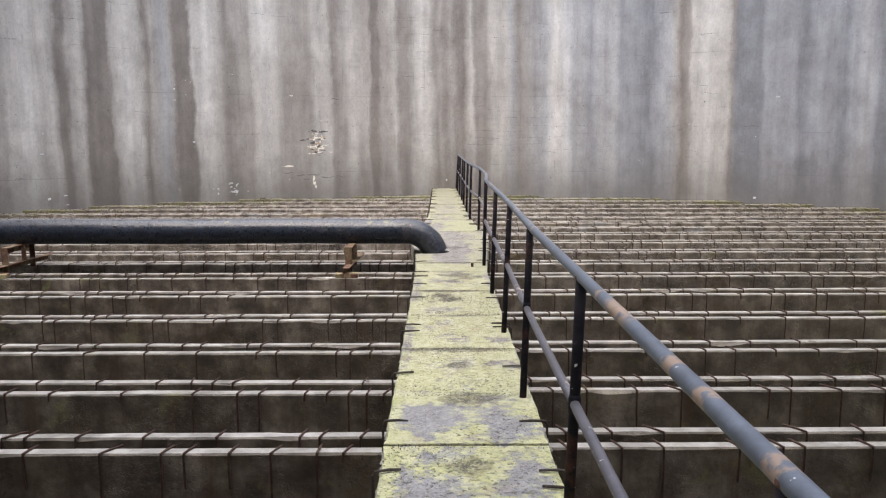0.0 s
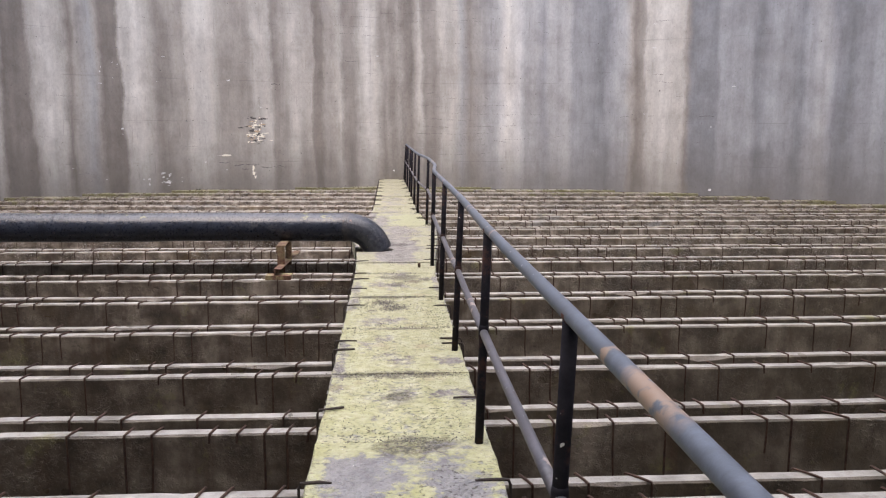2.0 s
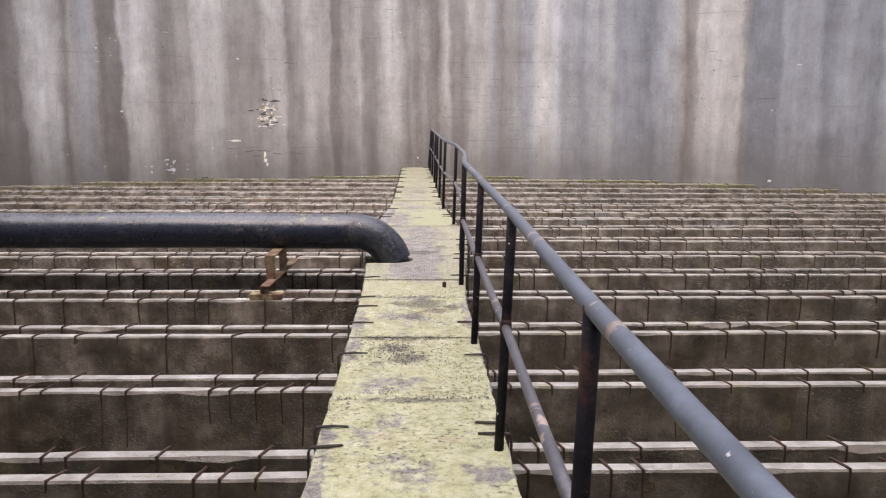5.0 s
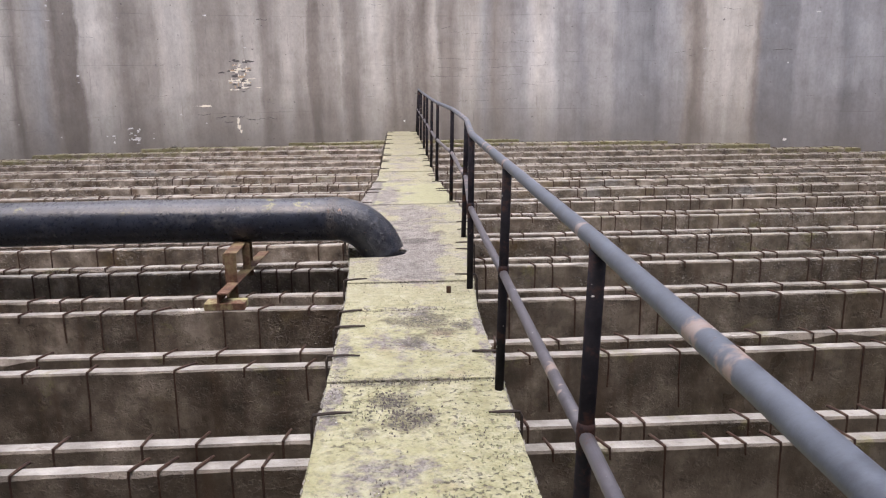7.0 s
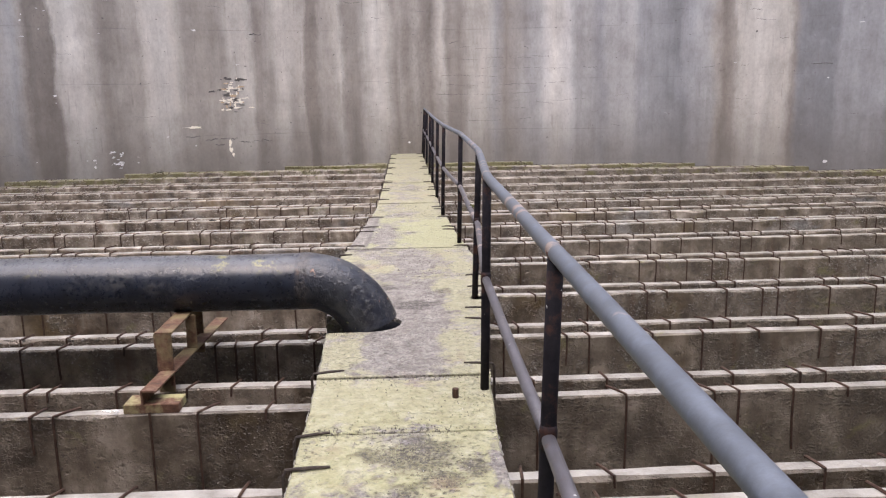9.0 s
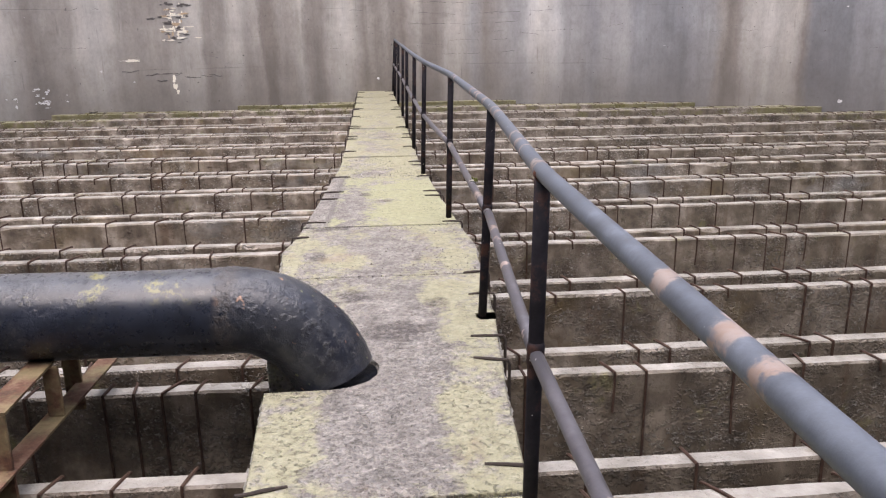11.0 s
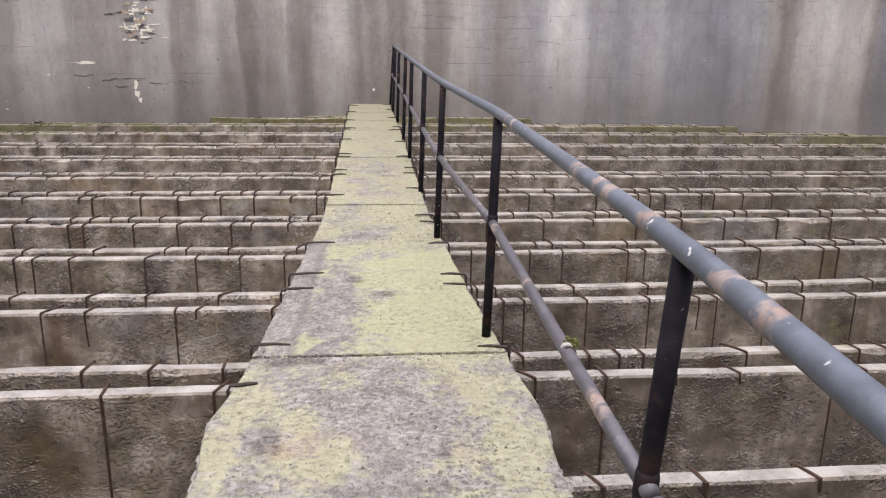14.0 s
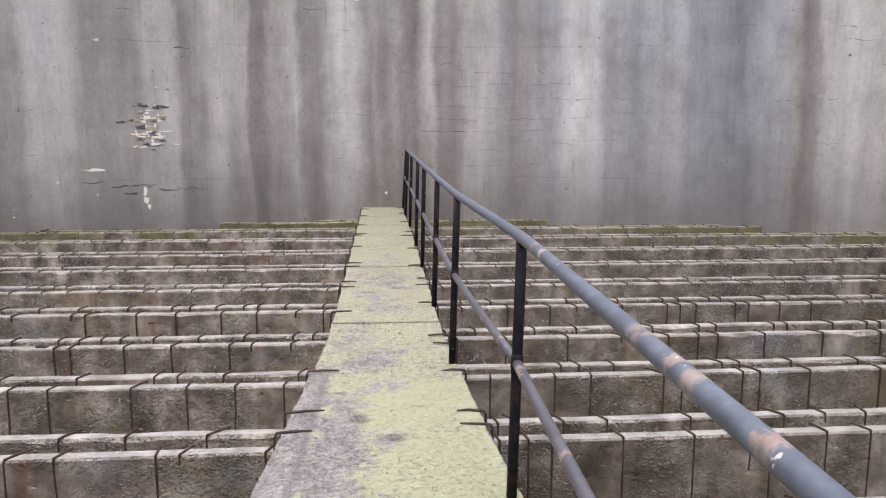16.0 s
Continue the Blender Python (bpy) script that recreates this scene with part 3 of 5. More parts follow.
def pipe_paint():
    """Black-blue bitumen coated pipe with dust on its crown, scabs and yellow lichen."""
    m, nt, bsdf = mat("bitumen_pipe_coating")
    geo = nt.nodes.new("ShaderNodeNewGeometry")
    v = geo.outputs["Position"]
    mid = noise_tex(nt, v, 8.0, 8, 0.7)
    fine = noise_tex(nt, v, 34.0, 6, 0.7)
    base = ramp(nt, mid, [(0.3, (0.006, 0.008, 0.014)), (0.55, (0.014, 0.018, 0.030)), (0.75, (0.036, 0.042, 0.058))])
    scab = math_node(nt, "ADD", math_node(nt, "MULTIPLY", noise_tex(nt, v, 3.0, 4, 0.6), 0.55), math_node(nt, "MULTIPLY", fine, 0.45))
    base = mixc(nt, math_node(nt, "MULTIPLY", step(nt, scab, 0.56, 0.62), 0.5), base, (0.10, 0.097, 0.095))
    sep = nt.nodes.new("ShaderNodeSeparateXYZ")
    nt.links.new(geo.outputs["Normal"], sep.inputs[0])
    dust = math_node(nt, "MULTIPLY", step(nt, sep.outputs["Z"], 0.75, 1.0), step(nt, mid, 0.32, 0.52))
    base = mixc(nt, math_node(nt, "MULTIPLY", dust, 0.5), base, (0.20, 0.205, 0.21))
    pos = nt.nodes.new("ShaderNodeSeparateXYZ")
    nt.links.new(v, pos.inputs[0])
    near_bend = math_node(nt, "MULTIPLY", step(nt, math_node(nt, "ABSOLUTE", math_node(nt, "ADD", pos.outputs["X"], 0.98)), 0.32, 0.12), 0.09)
    lic = math_node(nt, "MULTIPLY", step(nt, sep.outputs["Z"], 0.45, 0.8), step(nt, math_node(nt, "ADD", noise_tex(nt, v, 4.4, 8, 0.75, 0.1), near_bend), 0.60, 0.66))
    elbow = step(nt, pos.outputs["X"], -0.62, -0.48)
    lic = math_node(nt, "MULTIPLY", lic, math_node(nt, "SUBTRACT", 1.0, math_node(nt, "MULTIPLY", elbow, 0.7)))
    base = mixc(nt, math_node(nt, "MULTIPLY", lic, 0.7), base, (0.36, 0.335, 0.12))
    # dull scabby bend, with a brown ragged band at the weld
    base = mixc(nt, math_node(nt, "MULTIPLY", math_node(nt, "MULTIPLY", elbow, step(nt, noise_tex(nt, v, 18.0, 5, 0.65), 0.45, 0.6)), 0.3), base, (0.085, 0.088, 0.095))
    band = math_node(nt, "ABSOLUTE", math_node(nt, "ADD", math_node(nt, "ADD", pos.outputs["X"], 0.575), math_node(nt, "MULTIPLY", math_node(nt, "SUBTRACT", mid, 0.5), 0.12)))
    band = math_node(nt, "MULTIPLY", step(nt, band, 0.055, 0.02), step(nt, fine, 0.38, 0.52))
    base = mixc(nt, math_node(nt, "MULTIPLY", band, 0.4), base, (0.085, 0.07, 0.058))
    specks = noise_tex(nt, v, 21.0, 2, 0.5)
    base = mixc(nt, math_node(nt, "MULTIPLY", math_node(nt, "MULTIPLY", elbow, step(nt, specks, 0.68, 0.72)), 0.8), base, (0.42, 0.24, 0.15))
    base = mixc(nt, math_node(nt, "MULTIPLY", math_node(nt, "MULTIPLY", elbow, step(nt, specks, 0.29, 0.26)), 0.6), base, (0.27, 0.29, 0.14))
    base = mixc(nt, math_node(nt, "MULTIPLY", step(nt, noise_tex(nt, v, 11.0, 5, 0.7), 0.68, 0.74), 0.8), base, (0.30, 0.15, 0.08))
    nt.links.new(base, bsdf.inputs["Base Color"])
    worn = math_node(nt, "MAXIMUM", elbow, band)
    gloss = math_node(nt, "ADD", math_node(nt, "ADD", 0.1, math_node(nt, "MULTIPLY", fine, 0.4)), math_node(nt, "MULTIPLY", worn, 0.08))
    nt.links.new(gloss, bsdf.inputs["Roughness"])
    zone = math_node(nt, "MAXIMUM", step(nt, noise_tex(nt, v, 1.7, 3, 0.5), 0.42, 0.56), worn)
    flake = step(nt, noise_tex(nt, v, 17.0, 5, 0.62), 0.50, 0.62)
    scabby = math_node(nt, "ADD", math_node(nt, "MULTIPLY", flake, 0.5), math_node(nt, "MULTIPLY", math_node(nt, "MULTIPLY", fine, worn), 0.4))
    bump(nt, bsdf, math_node(nt, "ADD", math_node(nt, "MULTIPLY", scab, 0.35), math_node(nt, "MULTIPLY", math_node(nt, "MULTIPLY", scabby, zone), math_node(nt, "ADD", 0.4, math_node(nt, "MULTIPLY", worn, 0.2)))), 0.6, 0.010)
    bsdf.inputs["Specular IOR Level"].default_value = 0.6
    return m


def rust(name, dark, grown=0.35):
    m, nt, bsdf = mat(name)
    v = nt.nodes.new("ShaderNodeNewGeometry").outputs["Position"]
    n = noise_tex(nt, v, 18.0, 7, 0.75)
    k = 0.36 if dark else 0.85
    base = ramp(nt, n, [(0.3, (0.045 * k, 0.026 * k, 0.02 * k)), (0.5, (0.135 * k, 0.062 * k, 0.037 * k)), (0.7, (0.24 * k, 0.155 * k, 0.105 * k))])
    if not dark:
        base = mixc(nt, math_node(nt, "MULTIPLY", step(nt, noise_tex(nt, v, 6.0, 5, 0.6), 0.47, 0.60), grown), base, (0.34, 0.318, 0.16))
    nt.links.new(base, bsdf.inputs["Base Color"])
    bsdf.inputs["Roughness"].default_value = 0.85
    bump(nt, bsdf, n, 0.5, 0.005)
    return m


def plain(name, colour, rough=0.9, scale=20.0, spread=0.35):
    m, nt, bsdf = mat(name)
    v = nt.nodes.new("ShaderNodeNewGeometry").outputs["Position"]
    n = noise_tex(nt, v, scale, 6, 0.7)
    lo, hi = tuple(c * (1 - spread) for c in colour), tuple(min(0.9, c * (1 + spread)) for c in colour)
    nt.links.new(ramp(nt, n, [(0.3, lo), (0.7, hi)]), bsdf.inputs["Base Color"])
    bsdf.inputs["Roughness"].default_value = rough
    bump(nt, bsdf, n, 0.4, 0.01)
    return m


WALL_MAT = streaked_wall()
SLAB_MATS = [(end, slab_concrete(name, (start, end))) for name, start, end in (("lichen_concrete_entrance", -4.0, 5.2), ("lichen_concrete_approach", 5.2, 8.5),
             ("worn_concrete_by_the_pipe", 8.5, 11.3), ("worn_concrete_widening", 11.3, 12.42), ("lichen_concrete_beyond", 12.42, 24.0))]
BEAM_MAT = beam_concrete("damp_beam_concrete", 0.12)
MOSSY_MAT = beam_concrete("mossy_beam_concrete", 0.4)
RAIL_MAT = rail_paint("flaking_blue_grey_paint", (0.125, 0.143, 0.172), 0.735,
                      [(0.78, 0.05), (1.1, 0.07), (1.32, 0.05), (1.84, 0.2), (2.1, 0.04), (3.9, 0.035), (4.89, 0.04), (5.01, 0.045), (5.82, 0.03), (7.26, 0.03), (7.8, 0.03), (7.9, 0.03),
                       (8.1, 0.035), (9.02, 0.022), (9.28, 0.025), (9.4, 0.03), (9.54, 0.022), (10.16, 0.045), (10.3, 0.04), (10.67, 0.04), (10.92, 0.05), (11.02, 0.03), (11.2, 0.06), (12.3, 0.03)])
# same paint, weathered and browner, with its weaker light put into the tone
MID_MAT = rail_paint("less_lit_grey_brown_paint", (0.115, 0.11, 0.122), 0.72,
                     [(4.75, 0.04), (6.1, 0.05), (10.04, 0.035), (10.2, 0.05), (10.86, 0.09), (11.75, 0.03), (12.9, 0.04)])
POST_MAT = post_paint()
PIPE_MAT = pipe_paint()
RUST_MAT = rust("rusty_steel", False)
PLATE_MAT = rust("lichen_grown_steel", False, 0.9)
WIRE_MAT = rust("dark_rusted_wire", True)
STUB_MAT = plain("blackened_wire", (0.042, 0.031, 0.026), 0.8, 40.0, 0.6)
SCAB_MAT = plain("red_brown_rust", (0.15, 0.06, 0.038), 0.9, 60.0, 0.6)
CRUMB_MAT = plain("dry_dark_moss_crumbs", (0.15, 0.138, 0.118), 1.0, 12.0, 0.6)
EDGE_MAT = plain("crumbling_pale_mortar", (0.42, 0.405, 0.37), 1.0, 10.0, 0.5)
GRIT_MAT = plain("dark_grit", (0.12, 0.107, 0.1), 1.0, 16.0, 0.6)
PALE_MAT = plain("grey_concrete_crumbs", (0.26, 0.245, 0.225), 1.0, 14.0, 0.5)
FLAKE_MAT = plain("curled_lichen_flakes", (0.36, 0.364, 0.235), 1.0, 9.0, 0.35)
FLECK_MAT = plain("white_lime_flecks", (0.72, 0.71, 0.68), 0.9, 20.0, 0.15)
DIRT_MAT = plain("black_joint_dirt", (0.035, 0.032, 0.028), 1.0, 30.0, 0.4)
SPALL_MAT = plain("fresh_spalled_concrete", (0.88, 0.82, 0.69), 0.95, 30.0, 0.03)
CLAY_MAT = plain("orange_brown_spalled_concrete", (0.52, 0.39, 0.26), 0.95, 30.0, 0.2)
LIME_MAT = plain("white_lime_bloom", (0.68, 0.67, 0.65), 0.95, 40.0, 0.25)
CRACK_SHADE_MAT = plain("crack_dirt_and_spall_shade", (0.11, 0.10, 0.095), 0.95)
FAINT_MAT = plain("thin_crack_dirt", (0.19, 0.178, 0.17), 0.95)
FLOOR_MAT = plain("wet_basin_concrete", (0.10, 0.092, 0.08), 0.6, 4.0)
MOSS_MAT = plain("green_moss", (0.095, 0.105, 0.022), 1.0, 60.0, 0.6)


# ---- mesh helpers ----
def mesh_ob(name, bm, material, smooth=False):
    bm.normal_update()
    me = bpy.data.meshes.new(name)
    bm.to_mesh(me)
    bm.free()
    me.materials.append(material)
    if smooth:
        for p in me.polygons:
            p.use_smooth = True
    return new(name, me)


def part(name, bm, material, parent, label="", smooth=False):
    ob = mesh_ob(name, bm, material, smooth)
    ob.parent = parent
    if label:
        tagged(ob, label)
    return ob


def add_box(bm, lo, hi, m=None, bev=0.0):
    g = bmesh.ops.create_cube(bm, size=1.0)
    vs = g["verts"]
    for v in vs:
        v.co = Vector([lo[i] + (v.co[i] + 0.5) * (hi[i] - lo[i]) for i in range(3)])
    if bev:
        es = list({e for v in vs for e in v.link_edges})
        r = bmesh.ops.bevel(bm, geom=es, offset=bev, segments=1, affect="EDGES")
        vs = list({v for f in r["faces"] for v in f.verts} | {v for v in vs if v.is_valid})
    if m is not None:
        for v in vs:
            v.co = m @ v.co
    return vs


def add_tube(bm, pts, rad, sides=12, caps=True, wobble=0.0, seed=0):
    """A tube swept along points, its rings kept from twisting."""
    rng = random.Random(seed)
    pts = [Vector(p) for p in pts]
    up = Vector((0, 0, 1))
    rings = []
    for i, p in enumerate(pts):
        d = (pts[min(i + 1, len(pts) - 1)] - pts[max(i - 1, 0)]).normalized()
        if abs(d.z) > 0.98:
            up = Vector((0, 1, 0))
        a = d.cross(up).normalized()
        b = a.cross(d).normalized()
        if rings and a.dot(last_a) < 0:
            a, b = -a, -b
        last_a = a
        up = b
        r = rad[i] if isinstance(rad, (list, tuple)) else rad
        rings.append([bm.verts.new(p + (a * math.cos(w) + b * math.sin(w)) * r * (1 + rng.uniform(-wobble, wobble)))
                      for w in (2 * math.pi * k / sides for k in range(sides))])
    for r0, r1 in zip(rings, rings[1:]):
        for k in range(sides):
            bm.faces.new((r0[k], r0[(k + 1) % sides], r1[(k + 1) % sides], r1[k]))
    if caps:
        bm.faces.new(rings[0][::-1])
        bm.faces.new(rings[-1])
    return rings


def wall_radius(z):
    """The shell rises upright and leans inwards higher up."""
    return R_WALL if z < 6 else R_WALL - 0.1 * (z - 6)


def on_wall(deg, z, proud=0.0):
    a, r = radians(deg), wall_radius(z) - proud
    return Vector((CX + r * math.sin(a), CY + r * math.cos(a), z))


# ---- structure: basin floor and shell ----
def build_floor():
    bm = bmesh.new()
    bmesh.ops.create_circle(bm, cap_ends=True, segments=96, radius=R_WALL + 0.5)
    for f in bmesh.ops.extrude_face_region(bm, geom=bm.faces[:])["geom"]:
        if isinstance(f, bmesh.types.BMVert):
            f.co.z -= 0.2
    ob = mesh_ob("floor", bm, FLOOR_MAT)
    ob.location = (CX, CY, Z_FLOOR)
    tagged(ob, "dark wet concrete floor of the basin under the beams", "floor", kind="structure")


def build_shell():
    bm = bmesh.new()
    seg = 160
    zs = [Z_FLOOR - 0.2, Z_BEAM, 1, 2, 3, 4, 5, 6, 8, 10, 12, WALL_TOP]
    inner, outer = [], []
    for z in zs:
        r = wall_radius(z)
        inner.append([bm.verts.new((r * math.sin(2 * math.pi * k / seg), r * math.cos(2 * math.pi * k / seg), z)) for k in range(seg)])
        outer.append([bm.verts.new(((r + 0.25) * math.sin(2 * math.pi * k / seg), (r + 0.25) * math.cos(2 * math.pi * k / seg), z)) for k in range(seg)])
    for i in range(len(zs) - 1):
        for k in range(seg):
            n = (k + 1) % seg
            bm.faces.new((inner[i][k], inner[i][n], inner[i + 1][n], inner[i + 1][k]))
            bm.faces.new((outer[i][n], outer[i][k], outer[i + 1][k], outer[i + 1][n]))
    for k in range(seg):
        n = (k + 1) % seg
        bm.faces.new((inner[-1][k], inner[-1][n], outer[-1][n], outer[-1][k]))
        bm.faces.new((inner[0][n], inner[0][k], outer[0][k], outer[0][n]))
    ob = mesh_ob("wall_shell", bm, WALL_MAT, True)
    ob.location = (CX, CY, 0)
    tagged(ob, "curved concrete tower shell with vertical grey and brown run-off streaks", "wall", kind="structure")
    return ob


def blob_on_wall(deg, z, w, h, rough, seed, proud=0.03):
    """A ragged flake of exposed concrete, a few millimetres thick, lying on the shell."""
    rng = random.Random(seed)
    bm = bmesh.new()
    n = 14
    ring_lo, ring_hi = [], []
    for k in range(n):
        a = 2 * math.pi * k / n
        q = 1 + rng.uniform(-rough, rough)
        du, dz = math.cos(a) * w / 2 * q, math.sin(a) * h / 2 * q
        ang = deg + math.degrees(du / R_WALL)
        ring_lo.append(bm.verts.new(on_wall(ang, z + dz, -0.02)))
        ring_hi.append(bm.verts.new(on_wall(deg + math.degrees(du * 0.86 / R_WALL), z + dz * 0.86, proud)))
    for k in range(n):
        m = (k + 1) % n
        bm.faces.new((ring_lo[k], ring_lo[m], ring_hi[m], ring_hi[k]))
    bm.faces.new(ring_hi)
    bmesh.ops.triangulate(bm, faces=bm.faces[:])
    return bm


def crack_on_wall(deg, z, length, drop, seed, thick=0.010):
    rng = random.Random(seed)
    bm = bmesh.new()
    n = max(5, int(length / 0.12))
    pts, off = [], 0.0
    for k in range(n + 1):
        u = k / n
        off += rng.uniform(-0.018, 0.018)
        pts.append(on_wall(deg + math.degrees((u - 0.5) * length / R_WALL), z + off + drop * u, 0.002))
    add_tube(bm, pts, [thick * (0.35 + rng.random()) for _ in pts], 5)
    return bm


build_floor()
shell = build_shell()


def wall_part(name, bm, material, label=""):
    bmesh.ops.translate(bm, verts=bm.verts[:], vec=(-CX, -CY, 0))
    return part(name, bm, material, shell, label)


# ---- things ----
def beam_end(y, side):
    s = R_WALL ** 2 - (y - CY) ** 2
    return None if s <= 0 else CX + side * math.sqrt(s)


def build_wire_variants():
    """Tie wires bent over a beam: down its face, slanting across its top, and a short way down its back."""
    out = []
    rng = random.Random(7)
    for i in range(8):
        dx = rng.choice((0.0, 0.02, 0.03, 0.04, 0.05, 0.07))
        low = (0.05, 0.61, 0.61, 0.34, 0.61, 0.61, 0.2, 0.61)[i]
        up = rng.choice((0.004, 0.006, 0.012))
        pts = [(rng.uniform(-0.012, 0.012), -0.045, -low), (0, -0.045, -low * 0.5), (0, -0.046, -0.016), (dx * 0.05, -0.047, 0.004), (dx * 0.5, 0.0, up),
               (dx, 0.05, up), (dx * 1.2, 0.068, up), (dx * 1.25, 0.074, up - 0.006)]
        bm = bmesh.new()
        add_tube(bm, pts, [0.0062 + 0.0016 * rng.random() for _ in pts], 5)
        me = bpy.data.meshes.new("tie_wire")
        bm.to_mesh(me)
        bm.free()
        me.materials.append(WIRE_MAT)
        out.append((me, pts))
    return out


WIRES = build_wire_variants()


def build_beam(y0, side, row, back):
    """One precast beam, from under the walkway to the shell, with chipped top edges and its tie wires."""
    rng = random.Random(row * 10 + back * 3 + (side > 0))
    slope, off = 0.002, 0.03 * side
    if side < 0:
        off += {6: (0.0, 0.1), 7: (0.06, 0.08)}.get(row, (0.0, 0.0))[back]
    y_at = lambda x: y0 + off + slope * x
    end = beam_end(y0 + off, side)
    for _ in range(4):
        if end is None:
            return None
        end = beam_end(y_at(end), side)
    x0 = 0.28 * side
    if end is None or abs(end - x0) < 0.6 or (end - x0) * side < 0:
        return None
    x1 = end + 0.08 * side
    n = max(3, int(abs(x1 - x0) / 0.12))
    bm = bmesh.new()
    rows = []
    half, depth = 0.043, 0.62
    sag = rng.uniform(-0.012, 0.012)
    lean = rng.uniform(-0.012, 0.012)
    for k in range(n + 1):
        u = k / n
        x = x0 + (x1 - x0) * u
        y = y_at(x) + lean * math.sin(u * 3.1) + 0.006 * math.sin(7 * u + row)
        z = Z_BEAM + sag * math.sin(math.pi * u) - (0.0 if abs(x) < 0.7 else 0.004 * noise.noise((x * 1.7, y, 3)))
        chip = lambda: max(0.0, noise.noise((x * 5 + rng.random(), y0 * 3, 1)) - 0.28) * 0.045 + rng.uniform(0, 0.003)
        c1, c2 = 0.007 + chip(), 0.007 + chip()
        prof = [(-half, -depth), (-half, -c1 * 1.3), (-half + c1, 0), (half - c2, 0), (half, -c2 * 1.3), (half, -depth)]
        rows.append([bm.verts.new((x, y + py, z + pz)) for py, pz in prof])
    for a, b in zip(rows, rows[1:]):
        for k in range(6):
            q = (k + 1) % 6
            bm.faces.new((a[k], a[q], b[q], b[k]) if side < 0 else (a[q], a[k], b[k], b[q]))
    bm.faces.new(rows[0] if side > 0 else rows[0][::-1])
    bm.faces.new(rows[-1][::-1] if side > 0 else rows[-1])
    bmesh.ops.recalc_face_normals(bm, faces=bm.faces[:])
    mossy = y0 > 23.0
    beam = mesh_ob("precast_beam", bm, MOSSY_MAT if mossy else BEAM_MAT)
    tagged(beam, "mossy precast concrete beam against the tower shell" if mossy else
           "long damp grey-brown precast concrete beam with tie wires", "beam", "paired beams across the basin")
    # wires: single pieces close to the walkway, one joined mesh farther out
    x = x0 + side * rng.uniform(0.22, 0.45)
    far = bmesh.new()
    near_row = 2.0 < y0 < 17.0
    while abs(x) < abs(x1) - 0.2:
        me, pts = WIRES[rng.choice((0, 3, 6)) if y0 < 9 and rng.random() < 0.7 else rng.randrange(8)]
        at = Vector((x, y_at(x) + lean * math.sin((x - x0) / (x1 - x0) * 3.1), Z_BEAM + sag * math.sin(math.pi * (x - x0) / (x1 - x0))))
        if near_row and abs(x) < 4.2:
            w = new("tie_wire", me)
            w.parent = beam
            w.location = at
            w.rotation_euler = (0, 0, rng.uniform(-0.15, 0.15))
            w.scale = (-side, 1, 1)
        elif y0 > -1:
            add_tube(far, [at + Vector((-side * p[0], p[1], p[2])) for p in (pts[1:7] if y0 < 15 else pts[2:7])], 0.006, 3, caps=False)
        x += side * rng.choice((0.12, 0.15, 0.24, 0.3, 0.34, 0.38, 0.42, 0.48))
    if far.verts:
        tagged(part("tie_wires", far, WIRE_MAT, beam), kind="stuff")
    else:
        far.free()
    return beam


for row in range(-5, 20):
    for back in (0, 1):
        for side in (-1, 1):
            build_beam(row_y(row) + 0.237 * back, side, row, back)


# ---- pipe with elbow and rusty supports ----
PIPE_Y, PIPE_Z, PIPE_R = 10.07, 0.28, 0.168


def build_pipe():
    bm = bmesh.new()
    x_wall = beam_end(PIPE_Y, -1) - 0.1
    pts, n = [], 60
    for k in range(n + 1):
        x = x_wall + (-0.575 - x_wall) * k / n
        pts.append((x, PIPE_Y, PIPE_Z + 0.004 * math.sin(x * 2.2)))
    for k in range(1, 13):
        a = radians(90 - 7.2 * k)
        pts.append((-0.575 + 0.4 * math.cos(a), PIPE_Y, PIPE_Z - 0.4 + 0.4 * math.sin(a)))
    pts.append((-0.18, PIPE_Y, -0.42))
    add_tube(bm, pts, [PIPE_R * (1 + 0.008 * math.sin(i * 1.7)) for i in range(len(pts))], 36)
    pipe = mesh_ob("pipe", bm, PIPE_MAT, True)
    tagged(pipe, "thick black bitumen-coated pipe bending down into the walkway", "pipe")
    for x in (-0.575, -3.9, -7.2):
        ring = bmesh.new()
        xs = [x - 0.045 + 0.09 * k / 12 for k in range(13)]
        add_tube(ring, [(q, PIPE_Y, PIPE_Z) for q in xs], PIPE_R, 72, caps=False)
        for v in ring.verts:
            u = 1 - abs(v.co.x - x) / 0.045
            lump = noise.noise((v.co.x * 45, v.co.y * 38, v.co.z * 38)) + 0.6 * noise.noise((v.co.x * 90, v.co.y * 80, v.co.z * 80))
            k = 1 + (-0.012 + 0.016 * u + 0.02 * lump)
            v.co.y, v.co.z = PIPE_Y + (v.co.y - PIPE_Y) * k, PIPE_Z + (v.co.z - PIPE_Z) * k
        part("weld_seam", ring, PIPE_MAT, pipe, smooth=True)


